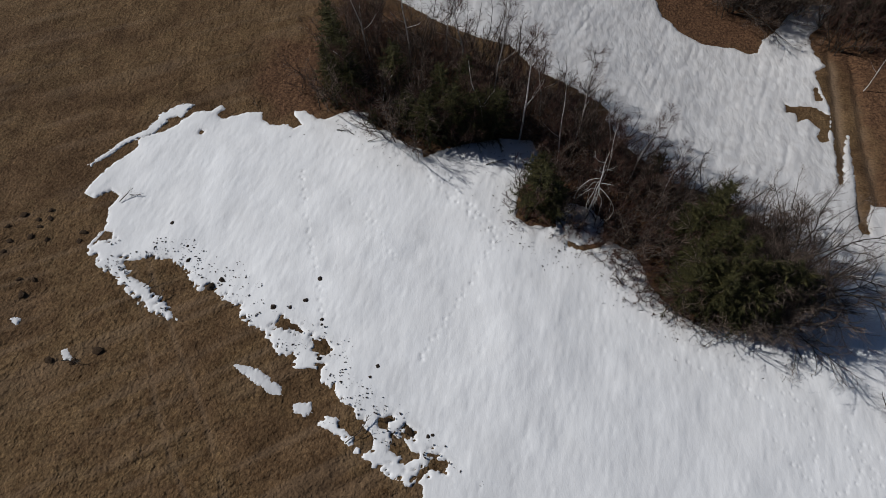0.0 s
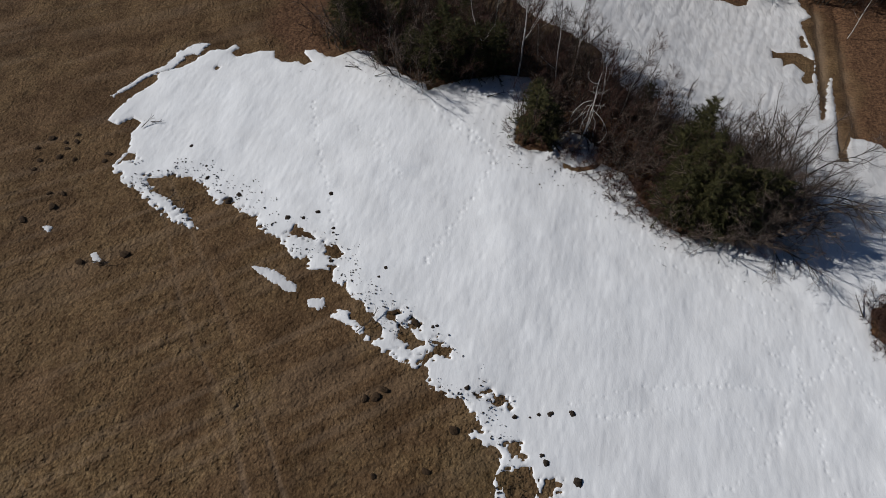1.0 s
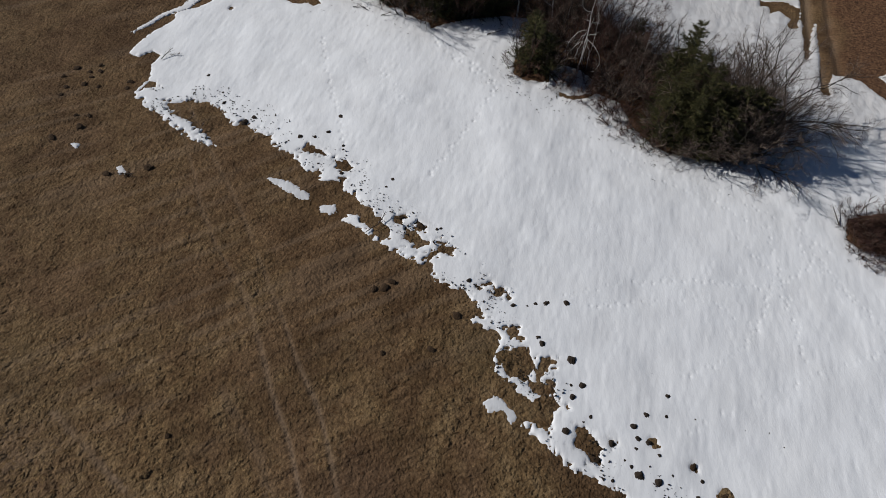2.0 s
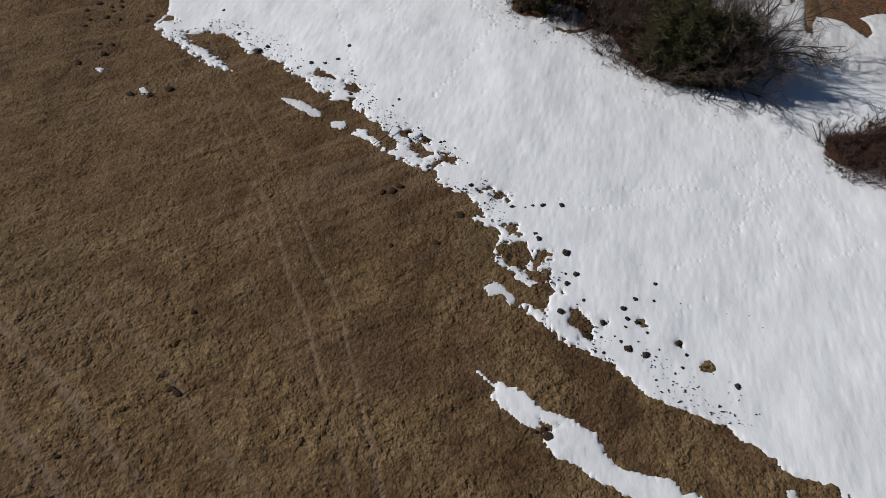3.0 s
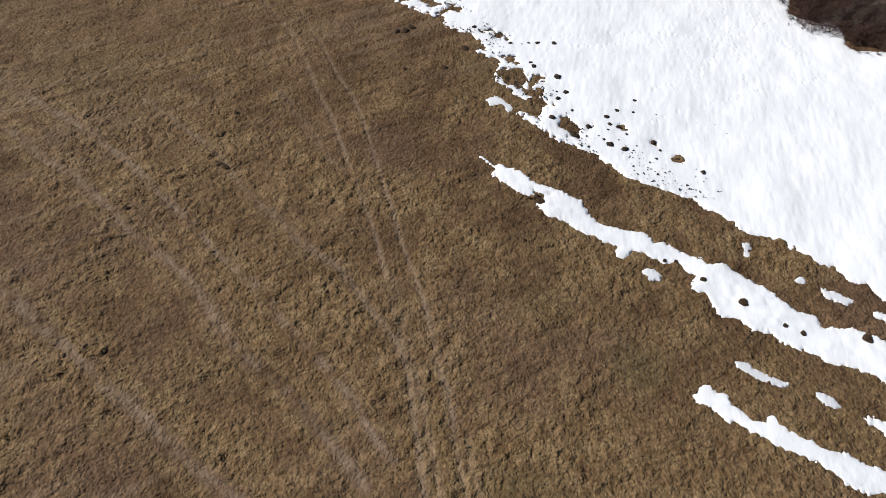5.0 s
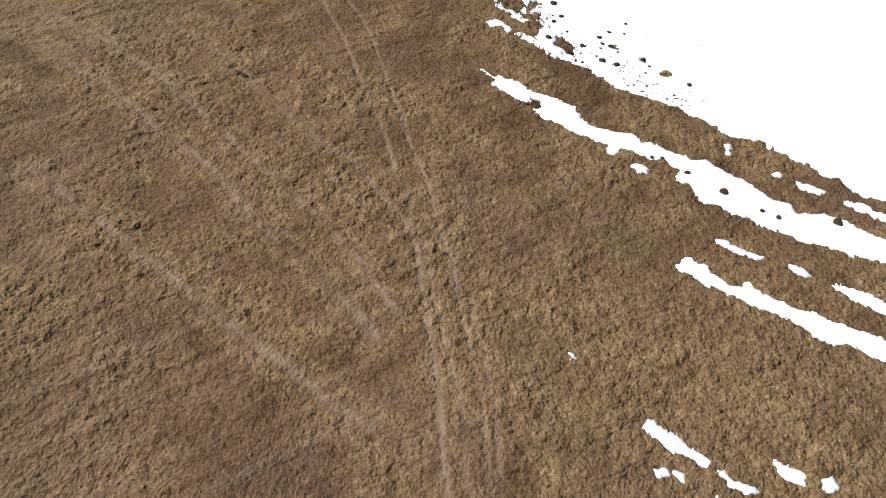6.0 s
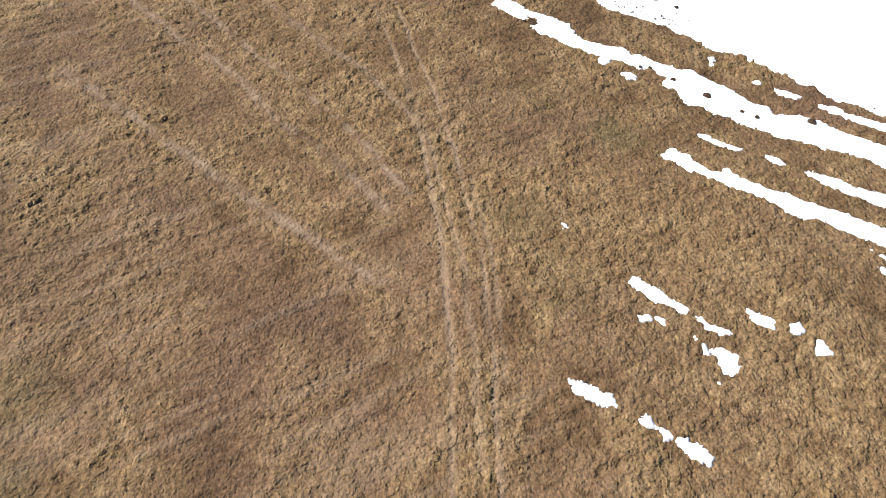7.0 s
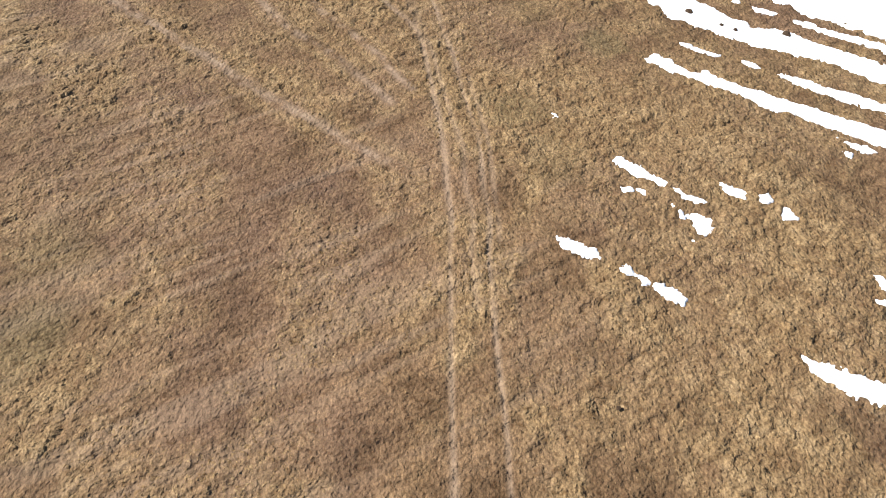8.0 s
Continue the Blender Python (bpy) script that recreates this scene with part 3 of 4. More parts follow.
NEEDLES = make_random("spruce_needles", (0.0, (0.025, 0.025, 0.010)), (0.6, (0.046, 0.044, 0.016)), (1.0, (0.095, 0.082, 0.031)), rough=0.7, island=True)


# ---- mesh helpers ----
def mesh_of(name, verts, faces, mat, soft=True):
    """One mesh from arrays: verts (n, 3) and faces (m, 3 or 4)."""
    verts, faces = np.asarray(verts, np.float32), np.asarray(faces, np.int32)
    me = bpy.data.meshes.new(name)
    k = faces.shape[1]
    me.vertices.add(len(verts))
    me.vertices.foreach_set("co", verts.ravel())
    me.loops.add(faces.size)
    me.loops.foreach_set("vertex_index", faces.ravel())
    me.polygons.add(len(faces))
    me.polygons.foreach_set("loop_start", np.arange(0, faces.size, k, dtype=np.int32))
    me.update(calc_edges=True)
    me.materials.append(mat)
    if soft:
        me.shade_smooth()
    return me


def value_layer(me, name, values):
    me.attributes.new(name, "FLOAT", "POINT").data.foreach_set("value", np.asarray(values, np.float32).ravel())


def grid_faces(nx, ny):
    i = np.arange(ny * nx).reshape(ny, nx)
    return np.stack([i[:-1, :-1].ravel(), i[:-1, 1:].ravel(), i[1:, 1:].ravel(), i[1:, :-1].ravel()], 1)


def part(name, me, parent, label=""):
    ob = new(name, me)
    ob.parent = parent
    return tagged(ob, label)


def domes(x, y, size, seed):
    """Rounded heaps of uneven breadth and height, scattered over a plane: 0 between them, up to 1."""
    u, v = x / size, y / size
    iu, iv = np.floor(u), np.floor(v)
    top = np.zeros(np.shape(x))
    for du in (-1, 0, 1):
        for dv in (-1, 0, 1):
            a, b = iu + du, iv + dv
            cx, cy = a + 0.5 + 0.48 * hashed(a, b, seed), b + 0.5 + 0.48 * hashed(a, b, seed + 1)
            wide = 0.72 + 0.22 * hashed(a, b, seed + 2)
            d2 = ((u - cx) ** 2 + (v - cy) ** 2) / wide**2
            top = np.maximum(top, (0.66 + 0.34 * hashed(a, b, seed + 3)) * np.clip(1 - d2, 0, 1) ** 0.85)
    return top


def spots_of(rows, x, y):
    """Strength of soft-edged, ragged patches of growth."""
    ragged = 1 + 0.55 * fbm(x * 0.5, y * 0.5, 33) + 0.25 * fbm(x * 1.6, y * 1.6, 34)
    total = np.zeros(np.shape(x))
    for cx, cy, r, k in rows:
        total = np.maximum(total, k * smooth(1.25, 0.35, np.hypot(x - cx, y - cy) / r * ragged))
    return total


def roughness(x, y):
    """Where the grass stands in tussocks rather than lying short and flat."""
    r = smooth(-0.42, 0.38, fbm(x * 0.33, y * 0.33, 49) + 0.35 * fbm(x * 1.1, y * 1.1, 50)) * (0.45 + 0.55 * smooth(4.0, -14.0, y))
    r = np.maximum(r, spots_of(GOLDEN, x, y)) * (1 - 0.5 * spots_of(ROSY, x, y)) * (1 - 0.6 * spots_of(SEDGE, x, y))
    return r


def tussocks(x, y):
    """Lumps of matted grass: puffs with creases between them, in rougher and smoother stretches."""
    bx, by = x + 0.16 * vnoise(x * 2.1, y * 2.1, 41), y + 0.16 * vnoise(x * 2.1, y * 2.1, 42)
    rough = roughness(x, y)
    puff = (0.30 + 0.70 * rough) * (0.085 * domes(0.82 * bx + 0.41 * by, 1.12 * by - 0.56 * bx, 0.50, 300) * smooth(-0.5, 0.3, vnoise(x * 0.9, y * 0.9, 52)) + 0.070 * domes(bx + 3.3, by, 0.29, 310))
    u, v = 0.89 * y - 0.45 * x, 0.89 * x + 0.45 * y
    mown = 0.03 * vnoise(u / 0.34, v / 2.4, 45)
    return puff + mown + 0.014 * vnoise(x * 5.1, y * 4.6, 46) + 0.12 * fbm(x * 0.25, y * 0.25, 7) - 0.06


# ---- the meadow: one sheet to the horizon ----
def bare_ground(x, y):
    """Snow's outline with its thawed holes: distance inside the snow."""
    s = inside(SNOWFIELD, x, y)
    for hole in BARE:
        s = np.minimum(s, -inside(hole, x, y))
    for p in LONG_PATCHES + PATCHES:
        s = np.maximum(s, inside(p, x, y))
    return s


outward = np.cumsum(0.4 * 1.35 ** np.arange(26))
gx = np.concatenate([-29.0 - outward[::-1], np.arange(-29.0, -21.0, 0.14), np.arange(-21.0, 17.0, 0.078), np.arange(17.0, 36.0, 0.2), 36.0 + outward])
gy = np.concatenate([-54.0 - outward[::-1], np.arange(-54.0, -44.5, 0.4), np.arange(-44.5, -3.0, 0.078), np.arange(-3.0, 12.0, 0.12), np.arange(12.0, 43.0, 0.24), 43.0 + outward])
GX, GY = np.meshgrid(gx, gy)
fade = smooth(75, 50, np.hypot(GX, GY + 8))
litter = np.zeros(GX.shape)
for zone, reach in ((THICKET, 1.6), (BANK, 1.2), (SLOPE_EAST, 1.5), (BRAMBLE, 0.8), (BRACKEN, 1.5)):
    litter = np.maximum(litter, smooth(-reach, 0.6, inside(zone, GX, GY) + 0.9 * fbm(GX * 0.7, GY * 0.7, 31)))
worn = np.zeros(GX.shape)
sink = np.zeros(GX.shape)
for index, line in enumerate(RUTS):
    d = near_line(line, GX + 0.12 * vnoise(GX * 0.5, GY * 0.5, 5), GY)
    rut = np.exp(-((d / (0.12 + 0.05 * vnoise(GX * 0.7, GY * 0.7, 4))) ** 2)) * smooth(-1.1, 0.0, fbm(GX * 0.6, GY * 0.45, 8 + index)) * (1.0 if index < 2 else 0.6)
    worn, sink = np.maximum(worn, 0.58 * rut * (0.45 + 0.55 * smooth(2.0, -10.0, GY))), np.maximum(sink, rut * 0.03)
flat, bank = np.zeros(GX.shape), np.zeros(GX.shape)
for index, (line, wide, strength) in enumerate(STRIPS):
    d = near_line(line, GX + 0.35 * vnoise(GX * 0.4, GY * 0.4, 6), GY)
    lug = 0.86 + 0.14 * np.sign(vnoise((GX * 0.72 - GY * 0.69) / 0.30, (GX * 0.69 + GY * 0.72) / 0.8, 14 + index))
    strip = np.exp(-((d / wide) ** 2)) * smooth(-0.8, 0.3, fbm(GX * 0.9, GY * 0.9, 9 + index) + 0.4 * vnoise(GX * 4.0, GY * 4.0, 19)) * strength
    worn, flat = np.maximum(worn, strip * 0.80 * lug), np.maximum(flat, 0.7 * np.exp(-((d / wide) ** 2)) * strength)
    sink = np.maximum(sink, 0.035 * strip * lug)
    bank = np.maximum(bank, strength * np.exp(-(((d - 2.3 * wide) / 0.32) ** 2)))
across, along_mow = 0.89 * GY - 0.45 * GX, 0.89 * GX + 0.45 * GY
mow = smooth(0.10, 0.75, vnoise(across / 0.42, along_mow / 5.0, 12)) * smooth(-0.3, 0.5, fbm(GX * 0.09, GY * 0.09, 13) - 0.03 * GX)
worn = np.maximum(worn, 0.22 * mow)
lane = near_line([(30.8, 33.0), (30.5, 31.1), (29.2, 26.8), (27.4, 21.1), (26.2, 17.1)], GX, GY)
worn = np.maximum(worn, 0.6 * np.exp(-(((lane - 0.75) / 0.3) ** 2)))
sink = np.maximum(sink, 0.16 * np.exp(-(((lane - 0.75) / 0.28) ** 2)))
GZ_LUMPS = tussocks(GX, GY)
covered = smooth(0.15, 0.75, inside(SNOWFIELD, GX, GY))
for hole in BARE:
    (x0, y0), (x1, y1) = np.min(hole, 0) - 1, np.max(hole, 0) + 1
    i0, i1 = np.searchsorted(gx, (x0, x1))
    j0, j1 = np.searchsorted(gy, (y0, y1))
    covered[j0:j1, i0:i1] = np.minimum(covered[j0:j1, i0:i1], smooth(0.15, 0.5, -inside(hole, GX[j0:j1, i0:i1], GY[j0:j1, i0:i1])))
for outline in LONG_PATCHES + PATCHES:
    (x0, y0), (x1, y1) = np.min(outline, 0) - 0.6, np.max(outline, 0) + 0.6
    i0, i1 = np.searchsorted(gx, (x0, x1))
    j0, j1 = np.searchsorted(gy, (y0, y1))
    covered[j0:j1, i0:i1] = np.maximum(covered[j0:j1, i0:i1], smooth(0.0, 0.35, inside(outline, GX[j0:j1, i0:i1], GY[j0:j1, i0:i1])))
broad_swell = 0.12 * fbm(GX * 0.25, GY * 0.25, 7)
GZ = hill(GX, GY) + fade * ((GZ_LUMPS - broad_swell) * (1 - covered) * (1 - 0.7 * flat) * (1 + 0.4 * bank) + broad_swell - 0.05 * covered - sink)
ground_mesh = mesh_of("ground", np.stack([GX, GY, GZ], -1).reshape(-1, 3), grid_faces(len(gx), len(gy)), MEADOW)
value_layer(ground_mesh, "worn", worn * (1 - litter))
value_layer(ground_mesh, "litter", litter)
value_layer(ground_mesh, "rough", np.maximum(roughness(GX, GY), bank) * (1 - flat))
value_layer(ground_mesh, "rosy", 0.62 * np.maximum(spots_of(ROSY, GX, GY) * (0.7 + 0.5 * fbm(GX * 0.8, GY * 0.8, 36)), 0.5 * smooth(0.1, 0.7, fbm(GX * 0.22, GY * 0.22, 35)) * smooth(0.0, -8.0, GY)))
value_layer(ground_mesh, "sedge", 0.6 * spots_of(SEDGE, GX, GY))
ground = tagged(new("ground", ground_mesh), "sloping meadow of matted brown dead grass with wheel ruts", "meadow", kind="structure")


# ---- snow ----
FOOTPRINTS = [
    [(-8.4, 19.0), (-7.5, 14.9), (-6.8, 12.3), (-6.3, 10.9), (-5.9, 8.4)],
    [(5.3, -0.4), (7.5, 0.2), (8.9, 0.5), (12.2, 0.7), (15.1, 0.5), (16.1, 0.3)],
    [(6.5, -0.9), (9.2, -0.6), (11.9, -0.4), (12.9, -0.4), (14.2, -1.6), (15.0, -1.6), (16.1, 0.3), (16.7, 0.6), (19.2, 2.0)],
    [(3.0, 14.3), (1.8, 12.1), (0.5, 9.7), (-0.7, 7.8), (-1.3, 6.7)],
    [(-0.5, 18.7), (1.2, 17.0), (2.4, 15.4), (3.6, 14.3)], [(-0.9, 18.6), (0.7, 16.7), (2.0, 15.2), (3.3, 14.0)],
    [(9.2, 9.7), (11.1, 7.5), (12.9, 6.6), (14.6, 5.8), (16.4, 4.4), (17.6, 3.9)],
    [(7.4, 12.6), (9.4, 10.8), (11.6, 8.4), (13.6, 7.4), (16.0, 6.0), (18.6, 4.2), (20.2, 2.4)],
    [(15.1, 3.5), (16.5, 1.3), (16.7, -1.1), (16.5, -3.8)], [(18.4, 3.2), (19.4, 1.0), (20.6, -0.6), (21.6, -3.2)],
    [(-6.0, 17.4), (-3.8, 15.0), (-2.4, 12.4)],
    [(10.4, -4.4), (11.6, -4.0), (13.4, -3.2), (15.0, -1.6), (16.0, 0.1)], [(10.2, -6.9), (11.7, -6.1), (13.3, -5.6), (15.1, -4.9), (16.9, -4.2), (19.4, -3.4), (21.8, -2.6)],
    [(17.0, 3.6), (16.9, 1.7), (16.9, -0.1), (16.8, -1.9)], [(18.7, 3.7), (19.4, 2.0), (20.1, 0.2), (20.7, -1.2)],
]


def snow_sheet(name, gx, gy, distance, thick, ripple):
    """A sheet of snow whose rim sinks into the grass where distance falls to nothing."""
    X, Y = np.meshgrid(gx, gy)
    s = distance(X, Y)
    ragged = 1.0 if gx[-1] - gx[0] > 4 else 0.5
    s = s + ragged * (0.05 * fbm(X * 1.8, Y * 1.8, 51) + 0.05 * vnoise(X * 4.4, Y * 4.4, 55) + 0.045 * vnoise(X * 9.5, Y * 9.5, 56) + 0.035 * vnoise(X * 17.0, Y * 17.0, 60))
    if thick > 0.06:
        crumb = smooth(9.0, 4.0, X) * smooth(16.0, 13.0, Y) * np.exp(-np.clip(s, 0, None) / 0.7)
        s = s - crumb * (0.55 * np.clip(vnoise(X * 3.1, Y * 3.1, 57) - 0.30, 0, None) + 0.9 * np.clip(vnoise(X * 6.5, Y * 6.5, 59) - 0.40, 0, None))
    else:
        s = s - 0.25 * ragged * np.clip(vnoise(X * 3.6, Y * 3.6, 58) - 0.40, 0, None) + 0.05 * vnoise(X * 13.0, Y * 13.0, 68)
    lift = np.where(s > 0, thick * (0.40 * (1 - np.exp(-np.clip(s, 0, None) / 0.05)) + 0.60 * (1 - np.exp(-np.clip(s, 0, None) / 0.6))), 0.5 * s)
    deep = smooth(0.05, 0.8, s)
    Z = hill(X, Y) + 0.12 * fbm(X * 0.25, Y * 0.25, 7) - 0.01 + lift + deep * ripple(X, Y)
    rng = random.Random(5)
    for index, line in enumerate(FOOTPRINTS):
        hoof, press = (0.006, 1.3) if index in (0, 3, 4, 5) else (0.0032, 0.85)
        for (ax, ay), (bx, by) in zip(line, line[1:]):
            length = math.hypot(bx - ax, by - ay)
            for k in range(int(length / 0.36)):
                f = (k + rng.uniform(0.2, 0.8)) * 0.36 / length
                side = 0.07 * (-1) ** k + rng.uniform(-0.04, 0.04)
                px, py = ax + (bx - ax) * f - side * (by - ay) / length, ay + (by - ay) * f + side * (bx - ax) / length
                depth = rng.uniform(0.012, 0.042)
                i0, i1 = np.searchsorted(gx, (px - 0.4, px + 0.4))
                j0, j1 = np.searchsorted(gy, (py - 0.4, py + 0.4))
                if i1 > i0 and j1 > j0:
                    d2 = (X[j0:j1, i0:i1] - px) ** 2 + ((Y[j0:j1, i0:i1] - py) * 0.8) ** 2
                    Z[j0:j1, i0:i1] += -depth * press * np.exp(-d2 / hoof)
    faces = grid_faces(len(gx), len(gy))
    flat = s.ravel()
    faces = faces[(flat[faces] > -0.03).any(1)]
    used = np.unique(faces)
    index = np.full(flat.size, -1)
    index[used] = np.arange(used.size)
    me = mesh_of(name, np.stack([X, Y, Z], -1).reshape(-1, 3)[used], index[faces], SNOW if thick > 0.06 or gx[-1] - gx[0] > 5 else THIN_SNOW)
    under = inside(THICKET, X.ravel()[used], Y.ravel()[used])
    spots = vnoise(X.ravel()[used] * 2.2, Y.ravel()[used] * 2.2, 71) * 0.5 + 0.5
    # First term paints slope and twig shade on the far snow; the rest is dirt.
    dirt_shade = (0.45 + 0.25 * spots) * smooth(0.0, 4.0, Y.ravel()[used] + 0.75 * (X.ravel()[used] - 11) - 20) + smooth(-2.6, 0.5, under) * 0.6 * spots + 0.35 * np.exp(-np.clip(flat[used], 0, None) / 0.25) * spots
    value_layer(me, "dirt_shade", np.clip(dirt_shade, 0, 1))
    return new(name, me)


def field_ripple(X, Y):
    far = smooth(0.0, 3.0, Y + 0.75 * (X - 11) - 20)
    u, v = X * 0.97 - Y * 0.24, X * 0.24 + Y * 0.97
    near = 0.006 * vnoise(u / 0.40, v / 1.5, 61) + 0.007 * vnoise(u / 0.20, v / 0.55, 62) + 0.012 * vnoise(u / 2.2, v / 3.0, 63)
    a, b = X * 0.90 - Y * 0.44, X * 0.44 + Y * 0.90
    drift = 0.045 * np.abs(vnoise(a / 0.75, b / 3.8 + 0.3 * vnoise(X, Y, 67), 64)) + 0.016 * vnoise(a / 0.30, b / 1.1, 65) - 0.03
    return near * (1 - far) + drift * far


def field_distance(X, Y):
    s = inside(SNOWFIELD, X, Y)
    for hole in BARE:
        (x0, y0), (x1, y1) = np.min(hole, 0) - 1, np.max(hole, 0) + 1
        i0, i1 = np.searchsorted(X[0], (x0, x1))
        j0, j1 = np.searchsorted(Y[:, 0], (y0, y1))
        s[j0:j1, i0:i1] = np.minimum(s[j0:j1, i0:i1], -inside(hole, X[j0:j1, i0:i1], Y[j0:j1, i0:i1]))
    return s


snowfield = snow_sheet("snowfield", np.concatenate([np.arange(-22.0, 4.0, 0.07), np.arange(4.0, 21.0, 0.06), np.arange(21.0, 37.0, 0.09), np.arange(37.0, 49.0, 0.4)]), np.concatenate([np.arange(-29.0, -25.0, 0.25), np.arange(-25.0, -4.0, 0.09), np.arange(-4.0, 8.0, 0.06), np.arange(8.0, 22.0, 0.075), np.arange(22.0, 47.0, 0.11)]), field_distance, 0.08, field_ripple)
tagged(snowfield, "field of old white snow with animal tracks", "snow", kind="structure")


def small_ripple(X, Y):
    return 0.02 * vnoise(X * 3, Y * 3, 66)


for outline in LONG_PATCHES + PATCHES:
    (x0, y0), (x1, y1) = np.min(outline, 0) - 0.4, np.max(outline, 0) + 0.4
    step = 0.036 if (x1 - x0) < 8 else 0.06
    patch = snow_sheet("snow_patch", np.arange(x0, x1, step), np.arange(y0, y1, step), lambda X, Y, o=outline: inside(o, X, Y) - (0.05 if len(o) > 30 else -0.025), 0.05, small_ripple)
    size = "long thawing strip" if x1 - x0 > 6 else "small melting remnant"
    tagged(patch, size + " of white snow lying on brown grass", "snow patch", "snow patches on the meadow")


# ---- molehills ----
def mound_mesh(seed, soil):
    rng = random.Random(seed)
    rings, around = 7, 16
    verts, faces = [(0, 0, 0.52)], []
    for r in range(1, rings + 1):
        f = r / rings
        for a in range(around):
            w = 2 * math.pi * a / around
            wob = 1 + 0.45 * noise.noise((math.cos(w) * 1.5, math.sin(w) * 1.5, seed * 3.7)) + rng.uniform(-0.10, 0.10)
            h = 0.52 * (1 - f * f) ** 0.9 * rng.uniform(0.6, 1.3) - (0.30 if r == rings else 0)
            verts.append((f * wob * math.cos(w), f * wob * math.sin(w), h))
    for a in range(around):
        b = (a + 1) % around
        faces.append((0, 1 + a, 1 + b, 1 + b))
        for r in range(rings - 1):
            i, j = 1 + r * around, 1 + (r + 1) * around
            faces.append((i + a, j + a, j + b, i + b))
    me = bpy.data.meshes.new("molehill")
    me.from_pydata(verts, [], [tuple(dict.fromkeys(f)) for f in faces])
    me.materials.append(soil)
    me.shade_smooth()
    return me


mound_meshes, old_mounds = [mound_mesh(k, SOIL) for k in range(5)], [mound_mesh(k, OLD_SOIL) for k in range(5)]
in_snow = bare_ground(np.array([m[0] for m in MOUNDS]), np.array([m[1] for m in MOUNDS]))
for k, ((x, y, r), s) in enumerate(zip(MOUNDS, in_snow)):
    hillock = new("molehill", (mound_meshes if s > -0.1 and y > -11 else old_mounds)[k % 5])
    z = hill_at(x, y) + float(0.12 * fbm(np.array([x * 0.25]), np.array([y * 0.25]), 7)[0]) + (0.05 if s > 0.25 else 0.02)
    hillock.matrix_basis = Matrix.LocRotScale((x, y, z), Euler((0, 0, k * 1.7)), (r * 0.68, r * 0.64, r * (0.55 if y > -11 else 0.25)) if s > -0.1 else (r * 0.6, r * 0.42, r * 0.2))
    where = "poking through the snow" if s > 0 else "on brown grass"
    tagged(hillock, ("dark brown soil molehill " if s > -0.1 and y > -11 else "low weathered soil mound ") + where, "molehill", "molehills on the meadow")


# ---- trees and shrubs ----
class Wood:
    """Gathers tapered tubes for one mesh."""

    def __init__(self):
        self.verts, self.faces = [], []

    def tube(self, pts, radii, sides=3):
        first = len(self.verts)
        n = len(pts)
        for i, (p, r) in enumerate(zip(pts, radii)):
            d = (pts[min(i + 1, n - 1)] - pts[max(i - 1, 0)]).normalized()
            u = d.orthogonal().normalized()
            v = d.cross(u)
            for s in range(sides):
                w = 2 * math.pi * s / sides
                self.verts.append(p + (u * math.cos(w) + v * math.sin(w)) * r)
        for i in range(n - 1):
            for s in range(sides):
                a, b = first + i * sides + s, first + i * sides + (s + 1) % sides
                self.faces.append((a, b, b + sides, a + sides))

    def mesh(self, name, mat, soft=True):
        return mesh_of(name, np.array(self.verts), np.array(self.faces), mat, soft)


def limb(rng, start, way, length, pieces, wander, rise):
    pts, d = [start.copy()], way.normalized()
    for _ in range(pieces):
        d = (d + Vector((rng.gauss(0, wander), rng.gauss(0, wander), rng.gauss(0, wander) + rise))).normalized()
        pts.append(pts[-1] + d * (length / pieces))
    return pts


def along(pts, f):
    k = min(int(f * (len(pts) - 1)), len(pts) - 2)
    g = f * (len(pts) - 1) - k
    return pts[k].lerp(pts[k + 1], g), (pts[k + 1] - pts[k]).normalized()


def aside(rng, d, spread_deg):
    u = d.orthogonal().normalized()
    u.rotate(Matrix.Rotation(rng.uniform(0, 2 * math.pi), 3, d))
    a = radians(spread_deg * rng.uniform(0.7, 1.3))
    return d * math.cos(a) + u * math.sin(a)


def spray(rng, wood, pts, count, length, radius, spread_deg, depth, rise=0.02, begin=0.25):
    """Side twigs along a limb, and finer twigs on those."""
    for _ in range(count):
        f = rng.uniform(begin, 1.0)
        p, d = along(pts, f)
        l = length * rng.uniform(0.5, 1.2) * (1.15 - 0.6 * f)
        way = limb(rng, p, aside(rng, d, spread_deg), l, 3 if depth else 1, 0.16, rise)
        n = len(way) - 1
        wood.tube(way, [radius * (1 - 0.7 * i / n) for i in range(n + 1)], 3)
        if depth:
            spray(rng, wood, way, 4, length * 0.55, radius * 0.7, spread_deg, depth - 1, rise, 0.1)


def empty_tree(name, *pieces):
    """A tree of parts: (name, wood, material), with a fourth item for the twigs that a limb carries."""
    root = new(name)
    for piece_name, wood, mat, *carried_twigs in pieces:
        ob = part(piece_name, wood.mesh(piece_name, mat, piece_name != "crown"), root)
        if piece_name == "crown":
            tagged(ob, kind="stuff")
        for twig_wood, twig_mat in carried_twigs:
            tagged(part("twig_spray", twig_wood.mesh("twig_spray", twig_mat, False), ob), "fine bare twigs", kind="stuff")
    return root


